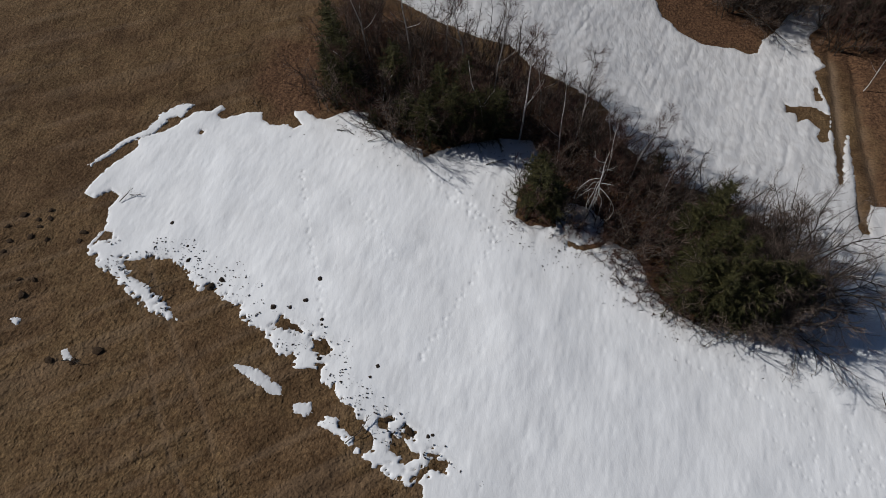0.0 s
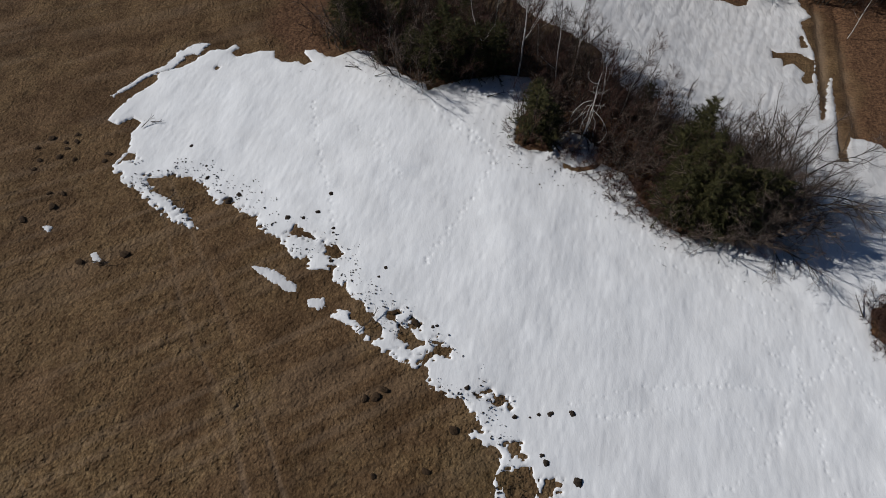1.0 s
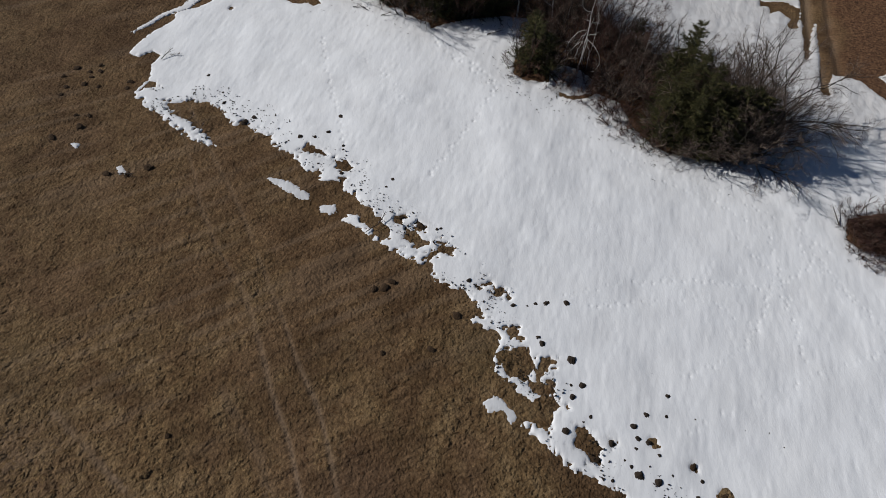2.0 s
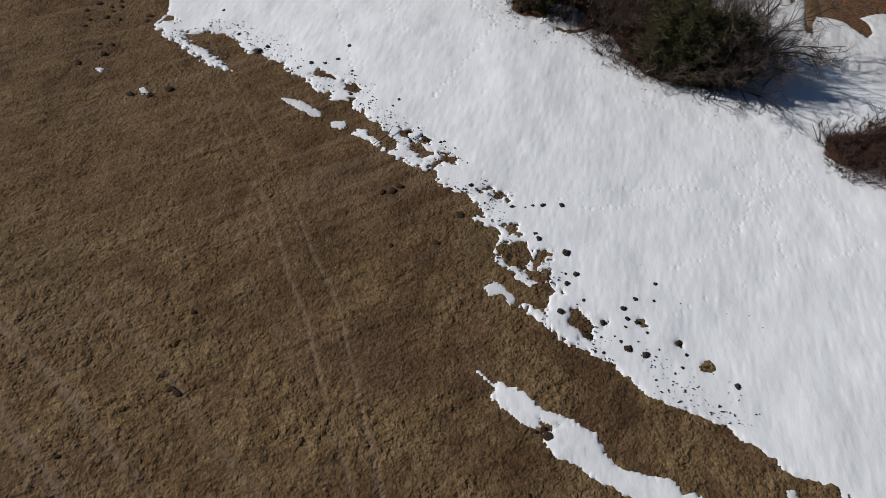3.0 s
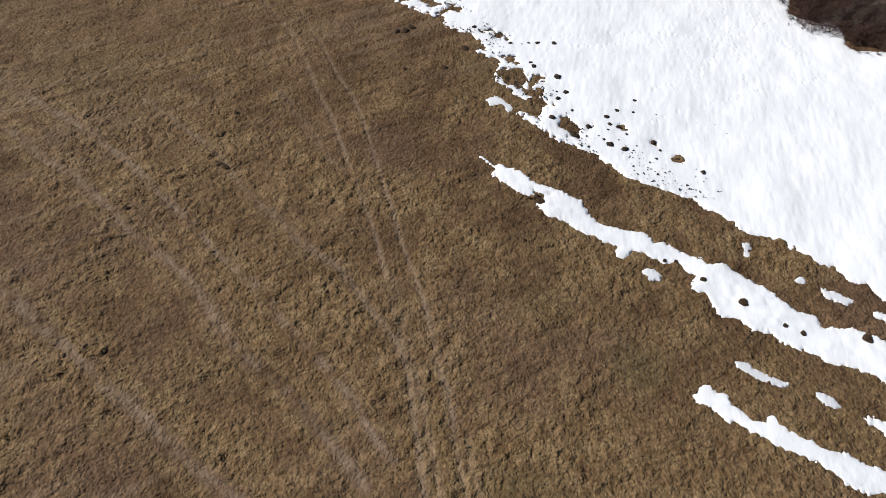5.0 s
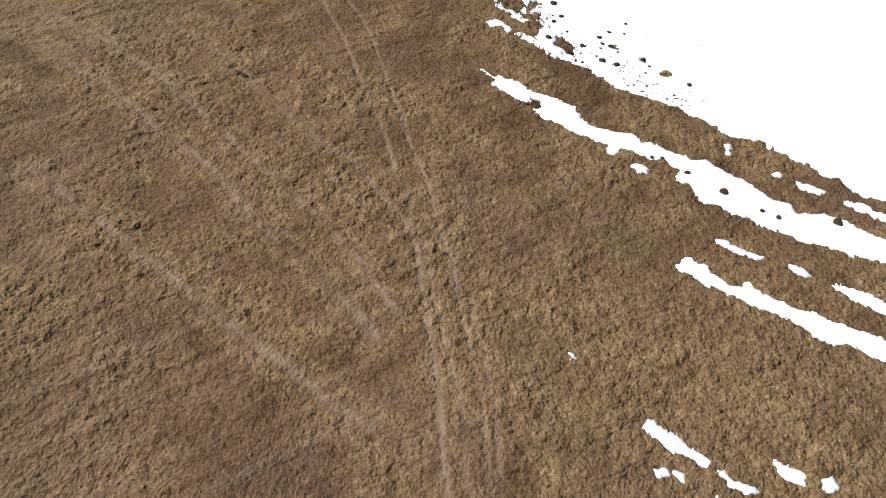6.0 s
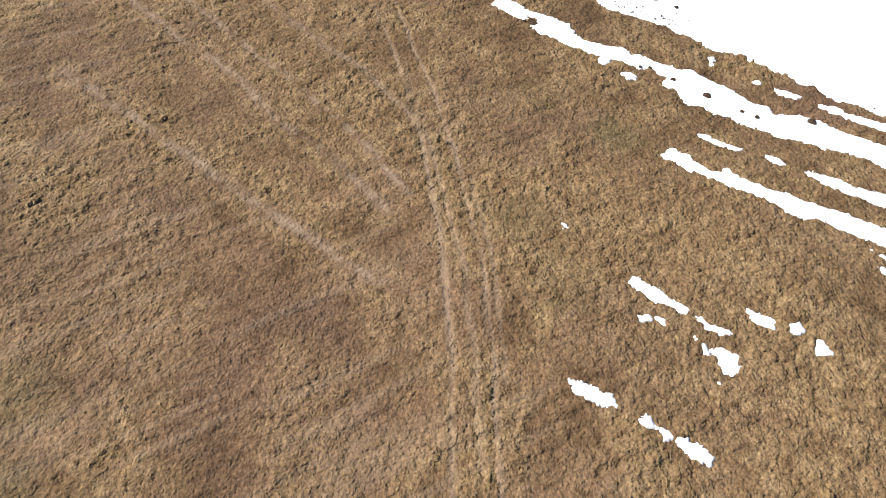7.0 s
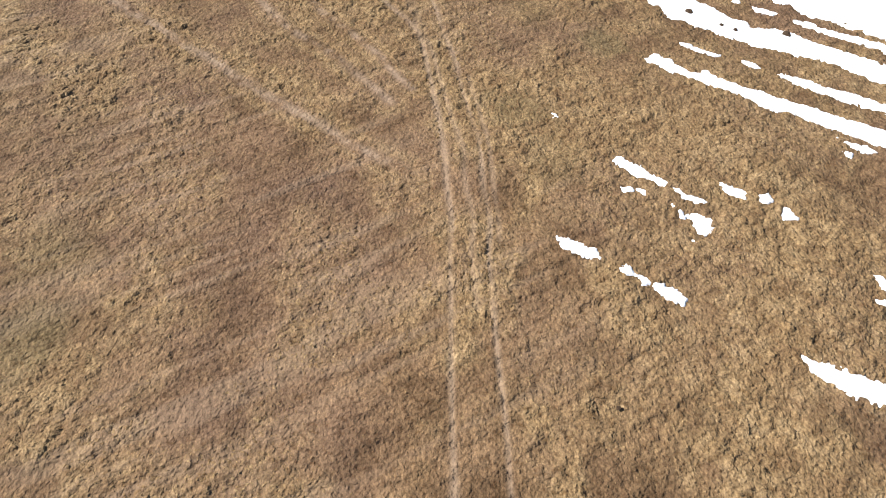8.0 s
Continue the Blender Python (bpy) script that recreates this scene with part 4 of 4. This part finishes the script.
def birch(seed, height, lean):
    rng = random.Random(seed)
    trunk, limbs = Wood(), []
    pts = limb(rng, Vector((0, 0, -0.3)), Vector((lean[0], lean[1], 1)), height, 12, 0.06, 0.05)
    trunk.tube(pts, [0.055 * (1 - 0.85 * i / 12) + 0.008 for i in range(13)], 6)
    for k in range(16):
        f = 0.34 + 0.64 * (k + rng.random()) / 16
        p, d = along(pts, f)
        way = limb(rng, p, aside(rng, d, 46), height * 0.24 * (1.3 - f), 6, 0.13, 0.10)
        bough = Wood()
        bough.tube(way, [0.017 * (1.25 - f) * (1 - 0.8 * i / 6) + 0.004 for i in range(7)], 4)
        twig = Wood()
        spray(rng, twig, way, 13, 0.9, 0.0070, 34, 1, 0.015)
        limbs.append(("limb", bough, BIRCH_BARK if k < 2 else DARK_BARK, (twig, RED_TWIGS)))
    return empty_tree("birch_tree", ("trunk", trunk, BIRCH_BARK), *limbs)


def snag(seed):
    """A broken birch: a bent pale stem whose torn limbs hang to the ground."""
    rng = random.Random(seed)
    trunk, limbs = Wood(), []
    pts = limb(rng, Vector((0, 0, -0.2)), Vector((0.02, 0.06, 1)), 5.6, 12, 0.10, 0.05)
    trunk.tube(pts, [0.052 * (1 - 0.78 * i / 12) for i in range(13)], 6)
    for k in range(12):
        hanging = k < 8
        p, d = along(pts, 0.52 + 0.02 * k if hanging else 0.6 + 0.09 * (k - 8))
        a = rng.uniform(2.6, 5.4) if hanging else rng.uniform(0, 2 * math.pi)
        way = limb(rng, p, Vector((math.cos(a), math.sin(a), 0.25)), rng.uniform(1.5, 3.0) if hanging else 1.0, 9, 0.24, -0.42 if hanging else 0.05)
        bough = Wood()
        bough.tube(way, [0.014 * (1 - 0.85 * i / 9) + 0.003 for i in range(10)], 4)
        twig = Wood()
        spray(rng, twig, way, 5, 0.6, 0.008, 40, 0, -0.06)
        limbs.append(("limb", bough, BIRCH_BARK, (twig, BIRCH_BARK)))
    return empty_tree("broken_birch", ("trunk", trunk, BIRCH_BARK), *limbs)


def shrub(seed, height, stems, bark, twig_mat, spread_deg=32, twigs=10, reach=0.30):
    rng = random.Random(seed)
    crown, made = Wood(), []
    for k in range(stems):
        a = rng.uniform(0, 2 * math.pi)
        t = math.tan(radians(spread_deg * math.sqrt(rng.random()) * 1.25))
        start = Vector((0.35 * rng.gauss(0, 1), 0.35 * rng.gauss(0, 1), -0.15))
        length = height * rng.uniform(0.65, 1.1)
        way = limb(rng, start, Vector((math.cos(a) * t, math.sin(a) * t, 1)), length, 7, 0.11, 0.03)
        stem = Wood()
        stem.tube(way, [0.024 * (height / 3) ** 0.6 * (1 - 0.82 * i / 7) + 0.005 for i in range(8)], 4)
        made.append(("stem", stem, bark))
        spray(rng, crown, way, twigs, height * reach, 0.012, 36, 1, 0.03)
    return empty_tree("shrub", ("crown", crown, twig_mat), *made)


def willow(seed, height, reach, low=()):
    """A wide bare tree with long dark limbs that fork low; low: ends of limbs that sweep out over the ground."""
    rng = random.Random(seed)
    limbs, ways = [], []
    for k in range(10):
        a = 2 * math.pi * k / 10 + rng.uniform(-0.3, 0.3)
        t = rng.uniform(0.2, 1.25) * reach
        ways.append((Vector((math.cos(a) * t, math.sin(a) * t, 1)), height * rng.uniform(0.8, 1.1)))
    ways += [(Vector(end), Vector(end).length) for end in low]
    for d0, length in ways:
        side = Vector((d0.x, d0.y, 0)).normalized() * 0.3
        way = limb(rng, Vector((side.x, side.y, -0.2 if d0.z > 0.2 else 0.25)), d0, length, 9, 0.17, 0.0)
        bough, twig = Wood(), Wood()
        bough.tube(way, [0.052 * (1 - 0.85 * i / 9) + 0.006 for i in range(10)], 5)
        for _ in range(10):
            p, d = along(way, rng.uniform(0.15, 0.98))
            sub = limb(rng, p, aside(rng, d, 42), height * rng.uniform(0.2, 0.4), 6, 0.16, 0.02)
            bough.tube(sub, [0.015 * (1 - 0.8 * i / 6) + 0.004 for i in range(7)], 4)
            spray(rng, twig, sub, 9, 0.85, 0.0058, 38, 1, 0.01)
        limbs.append(("limb", bough, DARK_BARK, (twig, TWIGS)))
    return empty_tree("bare_tree", *limbs)


def spruce(seed, height, radius):
    rng = random.Random(seed)
    trunk, crown = Wood(), Wood()
    top = Vector((rng.uniform(-0.1, 0.1), rng.uniform(-0.1, 0.1), height))
    trunk.tube([Vector((0, 0, -0.3)), top * 0.5, top], [0.10, 0.06, 0.012], 6)
    whorls = int(height * 3.4)
    for w in range(whorls):
        f = 0.03 + 0.95 * w / whorls
        z = height * f
        for b in range(8 if f < 0.8 else 6):
            a = rng.uniform(0, 2 * math.pi)
            length = (radius * (1 - f) ** 0.75 + 0.12) * rng.uniform(0.6, 1.2)
            tilt = 0.55 * f - 0.18
            way = limb(rng, Vector((0, 0, z + rng.uniform(-0.1, 0.1))), Vector((math.cos(a), math.sin(a), tilt)), length, 4, 0.07, 0.03)
            crown.tube(way, [0.022, 0.028, 0.026, 0.020, 0.004], 3)
            for _ in range(int(6 + length * 10.5)):
                g = rng.uniform(0.15, 1.0)
                p, d = along(way, g)
                side = Vector((-d.y, d.x, 0)) * rng.choice((-1, 1))
                tw = (d * 0.8 + side * 0.75 + Vector((0, 0, rng.uniform(-0.35, 0.12)))).normalized()
                l = rng.uniform(0.12, 0.32) * (1.25 - 0.6 * g)
                crown.tube([p, p + tw * l * 0.5, p + tw * l], [0.010, 0.021, 0.003], 3)
    return empty_tree("spruce_tree", ("trunk", trunk, DARK_BARK), ("crown", crown, NEEDLES))


def plant(model, x, y, turn, size, first=False):
    m = Matrix.LocRotScale((x, y, hill_at(x, y)), Euler((0, 0, radians(turn))), (size, size, size))
    if first:
        model.matrix_basis = m
        return model
    return copy_thing(model, m)


def planted(models, rows, label, category, group):
    done = set()
    for x, y, kind, turn, size in rows:
        ob = plant(models[kind], x, y, turn, size, kind not in done)
        done.add(kind)
        tagged(ob, label, category, group)


birches = [birch(11, 8.6, (0.10, 0.05)), birch(12, 7.2, (0.18, 0.05)), birch(13, 8.8, (0.02, 0.02))]
planted(birches, [
    (4.8, 21.9, 0, 0, 1.02), (7.0, 20.2, 1, 40, 0.86), (11.2, 18.8, 1, -10, 0.95), (-2.2, 28.8, 2, 0, 1.0), (1.4, 28.0, 0, 120, 0.98), (-6.0, 26.4, 1, 200, 0.9),
    (2.6, 22.6, 2, 80, 0.80), (-5.0, 29.0, 2, 140, 1.0), (0.2, 30.2, 0, 220, 0.9), (31.2, 29.1, 1, 20, 0.75), (31.5, 39.5, 0, 90, 0.9), (-3.9, 24.6, 1, 300, 0.6), (8.6, 22.6, 0, 15, 0.85), (6.4, 24.4, 2, 35, 0.8), (10.2, 20.6, 2, 75, 0.75), (9.6, 18.6, 0, 25, 0.7), (3.4, 26.2, 0, 330, 0.9), (12.6, 16.9, 1, 15, 0.8),
], "leafless white-barked birch with fine reddish twigs in the thicket", "birch tree", "birches in the thicket")
plant(snag(21), 8.2, 15.9, 0, 1.0, True)
tagged(bpy.data.objects["broken_birch"], "broken pale birch with bare hanging limbs", "birch tree")

spruces = [spruce(31, 5.6, 1.7), spruce(32, 3.6, 1.5), spruce(33, 6.8, 1.8)]
planted(spruces, [
    (14.0, 14.8, 2, 0, 0.93), (14.3, 13.2, 0, 80, 0.95), (13.3, 14.2, 1, 40, 1.1), (13.6, 12.4, 0, 260, 0.9), (13.0, 11.2, 2, 310, 0.75), (14.2, 11.0, 0, 30, 0.95), (13.4, 10.0, 0, 200, 0.85), (14.6, 9.8, 1, 120, 1.1), (12.3, 10.6, 1, 15, 0.95), (12.6, 12.2, 0, 75, 0.8), (15.2, 10.6, 0, 150, 0.8), (14.8, 12.0, 2, 100, 0.85), (15.7, 11.2, 0, 40, 0.85), (16.3, 10.6, 1, 60, 1.2), (15.6, 9.7, 1, 95, 1.0), (17.2, 10.7, 1, 145, 1.2), (6.2, 16.2, 1, 60, 0.8), (5.5, 17.8, 1, 120, 0.95), (12.7, 11.3, 0, 50, 0.80), (13.6, 10.6, 0, 130, 0.86), (15.0, 11.0, 0, 20, 0.92), (13.6, 12.2, 0, 200, 0.72), (5.2, 16.5, 1, 0, 1.0), (0.5, 22.1, 0, 45, 0.9), (1.8, 22.0, 0, 105, 0.85), (3.2, 22.0, 0, 165, 0.9), (-1.0, 21.8, 0, 80, 0.85), (-0.2, 23.6, 2, 10, 0.82),
    (-6.6, 27.2, 2, 70, 0.95), (-7.0, 25.6, 0, 20, 0.9), (-7.2, 28.8, 2, 160, 0.9), (-6.0, 26.0, 0, 240, 0.9), (-4.3, 22.8, 1, 200, 0.42), (2.6, 23.2, 1, 33, 0.9), (1.0, 22.6, 1, 290, 0.9), (-2.2, 22.8, 1, 20, 0.8), (12.6, 19.0, 1, 60, 0.75), (-3.0, 25.2, 0, 150, 1.0), (1.4, 24.8, 0, 260, 0.9), (-5.6, 24.9, 1, 90, 1.0), (33.5, 37.0, 2, 25, 1.0), (36.0, 35.6, 2, 110, 1.05), (30.6, 40.6, 0, 200, 1.1), (38.4, 38.0, 2, 290, 1.0),
], "dark green spruce with dense drooping needle branches", "spruce tree", "spruces in the thicket")

willows = [willow(41, 6.6, 0.7, ((4.2, 2.4, 2.4), (3.2, 0.2, 1.3), (-0.6, -3.4, 0.5), (0.6, -2.8, 1.2))), willow(42, 5.4, 0.9)]
planted(willows, [
    (18.0, 9.8, 0, 0, 1.0), (17.0, 11.4, 1, 140, 0.95), (19.6, 12.6, 1, 200, 1.1), (16.2, 12.4, 1, 300, 0.9), (25.4, 3.2, 1, 40, 0.75), (28.0, 42.0, 0, 60, 1.1), (33.0, 36.6, 0, 10, 1.0), (24.0, 38.6, 1, 160, 1.1),
], "wide bare tree with dark crooked limbs and fine twigs", "tree", "bare trees at the snow")

shrubs = [shrub(51, 3.2, 13, DARK_BARK, TWIGS), shrub(52, 2.6, 14, DARK_BARK, RED_TWIGS, 38), shrub(53, 5.2, 9, DARK_BARK, TWIGS, 16, 13, 0.2), shrub(54, 1.4, 13, DARK_BARK, RED_TWIGS, 48, 8, 0.4), shrub(55, 4.2, 11, DARK_BARK, RED_TWIGS, 22, 11, 0.24)]
rng = random.Random(77)
rows = []
tries = 0
while len(rows) < 116 and tries < 9000:
    tries += 1
    x, y = rng.uniform(-10, 20), rng.uniform(9, 34)
    if all((x - r[0]) ** 2 + (y - r[1]) ** 2 > 0.98**2 for r in rows) and inside(THICKET, np.array([x]), np.array([y]))[0] > 0.3 and inside(SHADED[0], np.array([x]), np.array([y]))[0] < -0.1 and x > -7.0:
        tall = x < 7 and y > 21
        rows.append((x, y, rng.choice((0, 2, 2, 4, 4)) if tall else rng.choice((0, 0, 1, 4)), rng.uniform(0, 360), rng.uniform(0.75, 1.1)))
rows += [(-9.0, 26.0, 1, 0, 0.8), (22.0, 3.0, 3, 0, 0.9), (23.2, 3.0, 3, 30, 1.0), (24.3, 3.4, 3, 90, 1.2), (22.6, 2.3, 3, 140, 0.8), (25.6, 2.6, 0, 200, 0.6), (24.4, 0.6, 3, 250, 0.9), (23.6, 2.0, 3, 10, 0.9), (25.0, 1.6, 3, 70, 1.1), (21.6, 2.6, 3, 170, 0.7), (21.9, 3.6, 3, 10, 0.8), (22.7, 3.7, 3, 50, 0.9), (23.6, 3.6, 3, 95, 1.0), (24.6, 4.1, 3, 20, 0.9), (23.0, 2.6, 3, 215, 0.8), (24.0, 2.6, 3, 265, 1.0), (24.9, 2.4, 3, 130, 0.9), (25.6, 3.6, 3, 330, 1.1), (24.4, 1.4, 3, 75, 0.8), (25.2, 0.6, 3, 185, 1.0), (26.2, 1.8, 3, 240, 1.0), (26.6, 3.2, 3, 290, 1.1), (22.2, 1.9, 3, 355, 0.6),
         (9.5, 21.5, 2, 15, 0.9), (10.3, 20.5, 2, 75, 0.95), (8.6, 22.8, 2, 135, 0.9), (11.4, 19.4, 2, 195, 0.85), (7.6, 24.0, 2, 255, 0.9), (9.9, 12.2, 3, 20, 1.0), (10.4, 11.0, 3, 110, 0.9), (8.6, 13.7, 3, 200, 0.9), (16.4, 8.9, 3, 10, 0.8), (11.2, 10.5, 3, 60, 0.9), (12.2, 9.9, 3, 15, 0.9), (13.2, 9.4, 3, 85, 0.8), (4.5, 16.0, 3, 35, 1.0), (4.6, 17.2, 3, 205, 1.0), (7.0, 15.2, 3, 120, 1.0), (7.8, 14.9, 3, 300, 0.9), (9.3, 13.2, 3, 80, 1.0), (10.6, 11.8, 1, 170, 0.7),
         (16.2, 9.6, 0, 5, 0.9), (17.0, 10.2, 0, 95, 0.9), (17.8, 10.5, 1, 45, 1.0), (17.2, 11.2, 0, 155, 0.9), (18.5, 11.2, 1, 55, 0.9), (16.3, 11.1, 0, 215, 1.0), (16.4, 12.6, 2, 195, 0.9), (17.4, 9.2, 1, 300, 0.8), (15.8, 10.3, 2, 20, 0.9), (16.6, 10.9, 2, 80, 0.95), (17.4, 11.6, 2, 140, 0.9), (15.9, 11.6, 2, 260, 0.9), (18.2, 10.2, 0, 320, 1.1), (18.8, 10.6, 0, 30, 1.0), (17.6, 9.9, 0, 110, 1.1), (16.9, 9.5, 2, 170, 0.75), (18.0, 11.9, 0, 230, 1.1), (19.2, 11.4, 0, 290, 1.0), (21.9, 4.6, 3, 10, 0.9), (22.7, 4.8, 3, 70, 1.0), (23.6, 5.0, 3, 130, 1.0), (24.5, 5.2, 3, 190, 1.1), (25.4, 5.2, 3, 250, 1.1), (26.3, 5.2, 3, 310, 1.1), (25.0, 4.4, 3, 20, 1.1), (26.0, 4.2, 3, 80, 1.1), (27.0, 4.6, 3, 140, 1.1), (23.8, 4.3, 3, 200, 1.0), (22.4, 4.1, 3, 260, 1.0), (27.0, 2.4, 3, 320, 1.1), (26.4, 0.6, 3, 45, 1.0)]
for _ in range(38):
    rows.append((rng.uniform(22, 38), rng.uniform(36.8, 45), rng.choice((0, 1, 2)), rng.uniform(0, 360), rng.uniform(0.8, 1.2)))
for _ in range(34):
    rows.append((rng.uniform(30.5, 41), rng.uniform(32.5, 41), rng.choice((0, 2, 2, 4)), rng.uniform(0, 360), rng.uniform(0.9, 1.3)))
planted(shrubs, rows, "leafless brown shrub with many thin upright stems", "shrub", "shrubs of the thicket")


# ---- loose stuff ----
def grass_tufts(count, seed):
    """Soft cushions of matted grass that lean over one another, thick where the meadow is rough."""
    g = np.random.RandomState(seed)
    x, y = g.uniform(-22, 18, count * 8), g.uniform(-44, 4, count * 8)
    rough = roughness(x, y)
    some = g.uniform(0, 1, x.size) < 0.06 + 0.94 * rough**1.5
    x, y, rough = x[some], y[some], rough[some]
    keep = (bare_ground(x, y) < -0.05) & (inside(THICKET, x, y) < -0.5)
    for line, wide in [(r, 0.18) for r in RUTS] + [(r[0], r[1]) for r in STRIPS]:
        keep &= near_line(line, x, y) > wide
    x, y, rough = x[keep][:count], y[keep][:count], rough[keep][:count]
    n, sides = x.size, 6
    z = hill(x, y) + tussocks(x, y)
    r = g.uniform(0.035, 0.085, n) * (0.7 + 0.5 * rough)
    h = r * g.uniform(0.15, 0.45, n)
    turn = 2.4 * fbm(x * 0.3, y * 0.3, 91) + g.normal(0, 0.6, n) - 0.8
    ct, st = np.cos(turn), np.sin(turn)
    stretch = g.uniform(1.0, 1.9, n)
    ring = []
    for k in range(sides):
        w = 2 * math.pi * (k + g.uniform(-0.3, 0.3, n)) / sides
        q = r * g.uniform(0.7, 1.3, n)
        a, b = q * stretch * np.cos(w), q * np.sin(w)
        ring.append(np.stack([x + a * ct - b * st, y + a * st + b * ct, z - 0.02 - 0.2 * h], 1))
    shift = g.normal(0, 0.3, n) * r
    top = np.stack([x + shift * ct, y + shift * st, z + h], 1)
    verts = np.stack(ring + [top], 1).reshape(-1, 3)
    base = np.arange(n)[:, None] * (sides + 1)
    faces = np.concatenate([base + np.array([[k, (k + 1) % sides, sides]]) for k in range(sides)])
    me = mesh_of("grass_tufts", verts, faces, MEADOW, True)
    value_layer(me, "rough", np.repeat(np.clip(0.55 + 0.45 * rough + g.normal(0, 0.15, n), 0, 1), sides + 1))
    return me


tagged(new("grass_tufts", grass_tufts(52000, 4)), "small matted tufts of pale brown dead grass", "grass", kind="stuff")


def crumbs(seed):
    """Clods of soil and bits of twig that lie on the thawing snow."""
    g = np.random.RandomState(seed)
    w = Wood()
    x, y = g.uniform(-19, 13, 40000), g.uniform(-12, 14, 40000)
    s = inside(SNOWFIELD, x, y)
    keep = np.nonzero((s > 0.1) & (s < 2.0) & (g.uniform(0, 2.4, s.size) > s) & (vnoise(x * 0.8, y * 0.8, 95) + 0.5 * vnoise(x * 2.6, y * 2.6, 96) > 0.10))[0][:2600]
    z = hill(x, y) + 0.12 * fbm(x * 0.25, y * 0.25, 7) + 0.045 + 0.02 * np.clip(s, 0, 1)
    for k in keep:
        r = 0.008 + 0.05 * g.uniform(0, 1) ** 2.5
        p = Vector((x[k], y[k], z[k]))
        way = Vector((math.cos(7.1 * k), math.sin(7.1 * k), 0)) * r * g.uniform(0.6, 1.5)
        w.tube([p - way, p + Vector((0, 0, r * 0.4)), p + way], [0.3 * r, r * g.uniform(0.5, 0.9), 0.2 * r], 5)
    x, y = g.uniform(-11, 22, 16000), g.uniform(4, 24, 16000)
    s, near = inside(SNOWFIELD, x, y), inside(THICKET, x, y)
    keep = np.nonzero((s > 0.3) & (near > -3.0) & (near < -0.1) & (g.uniform(0, 1, s.size) < np.exp(near * 0.8)))[0][:330]
    z = hill(x, y) + 0.12 * fbm(x * 0.25, y * 0.25, 7) + 0.075
    for k in keep:
        a, l = g.uniform(0, 6.3), 0.03 + 0.3 * g.uniform(0, 1) ** 2.5
        w.tube([Vector((x[k], y[k], z[k])), Vector((x[k] + l * math.cos(a), y[k] + l * math.sin(a), z[k] + 0.02))], [0.012, 0.006], 3)
    return w.mesh("soil_crumbs", SOIL, False)


tagged(new("soil_crumbs", crumbs(8)), "dark soil crumbs and twigs scattered on snow", "debris", kind="stuff")


def fallen_branch(seed, length):
    rng = random.Random(seed)
    stick, twigs_of = Wood(), Wood()
    way = limb(rng, Vector((0, 0, 0)), Vector((1, 0, 0)), length, 6, 0.16, 0.0)
    for p in way:
        p.z = 0.01 + 0.25 * abs(p.z)
    stick.tube(way, [0.022 * (1 - 0.7 * i / 6) + 0.004 for i in range(7)], 5)
    for k in range(7):
        p, d = along(way, 0.2 + 0.11 * k)
        side = limb(rng, p, Vector((d.x, rng.choice((-1, 1)) * 0.9, 0.1)), length * rng.uniform(0.15, 0.4), 3, 0.12, 0.0)
        twigs_of.tube(side, [0.009, 0.007, 0.005, 0.003], 3)
    root = new("fallen_branch")
    part("stick", stick.mesh("stick", DARK_BARK), root)
    tagged(part("side_twigs", twigs_of.mesh("side_twigs", TWIGS, False), root), kind="stuff")
    return root


branches = [fallen_branch(61, 1.1), fallen_branch(62, 0.7)]
BRANCHES = [(-18.2, 16.4, 0, 60, 1.0), (-17.8, 16.9, 1, 10, 1.0), (-4.3, 3.1, 0, 40, 1.0), (-3.7, 3.6, 1, 70, 1.2), (-15.3, 10.9, 1, 55, 1.0), (-14.4, 10.2, 1, 80, 0.9), (-11.9, 24.2, 0, 120, 0.8), (-6.6, 22.2, 1, 5, 1.2),
            (-5.5, 21.8, 0, 150, 0.9), (-4.6, 21.2, 1, 30, 1.1), (-18.0, 6.9, 0, 0, 1.0), (2.6, 19.6, 0, 20, 1.2), (9.6, 11.4, 1, 140, 1.3), (21.2, 4.4, 0, 100, 1.2), (22.8, 1.4, 1, 20, 1.3)]
first_done = set()
for x, y, kind, turn, size in BRANCHES:
    m = Matrix.LocRotScale((x, y, hill_at(x, y) + float(0.12 * fbm(np.array([x * 0.25]), np.array([y * 0.25]), 7)[0]) + 0.09), Euler((0, 0, radians(turn))), (size, size, size))
    if kind in first_done:
        ob = copy_thing(branches[kind], m)
    else:
        ob = branches[kind]
        ob.matrix_basis = m
        first_done.add(kind)
    tagged(ob, "thin dark fallen branch with side twigs on the ground", "branch", "fallen branches")
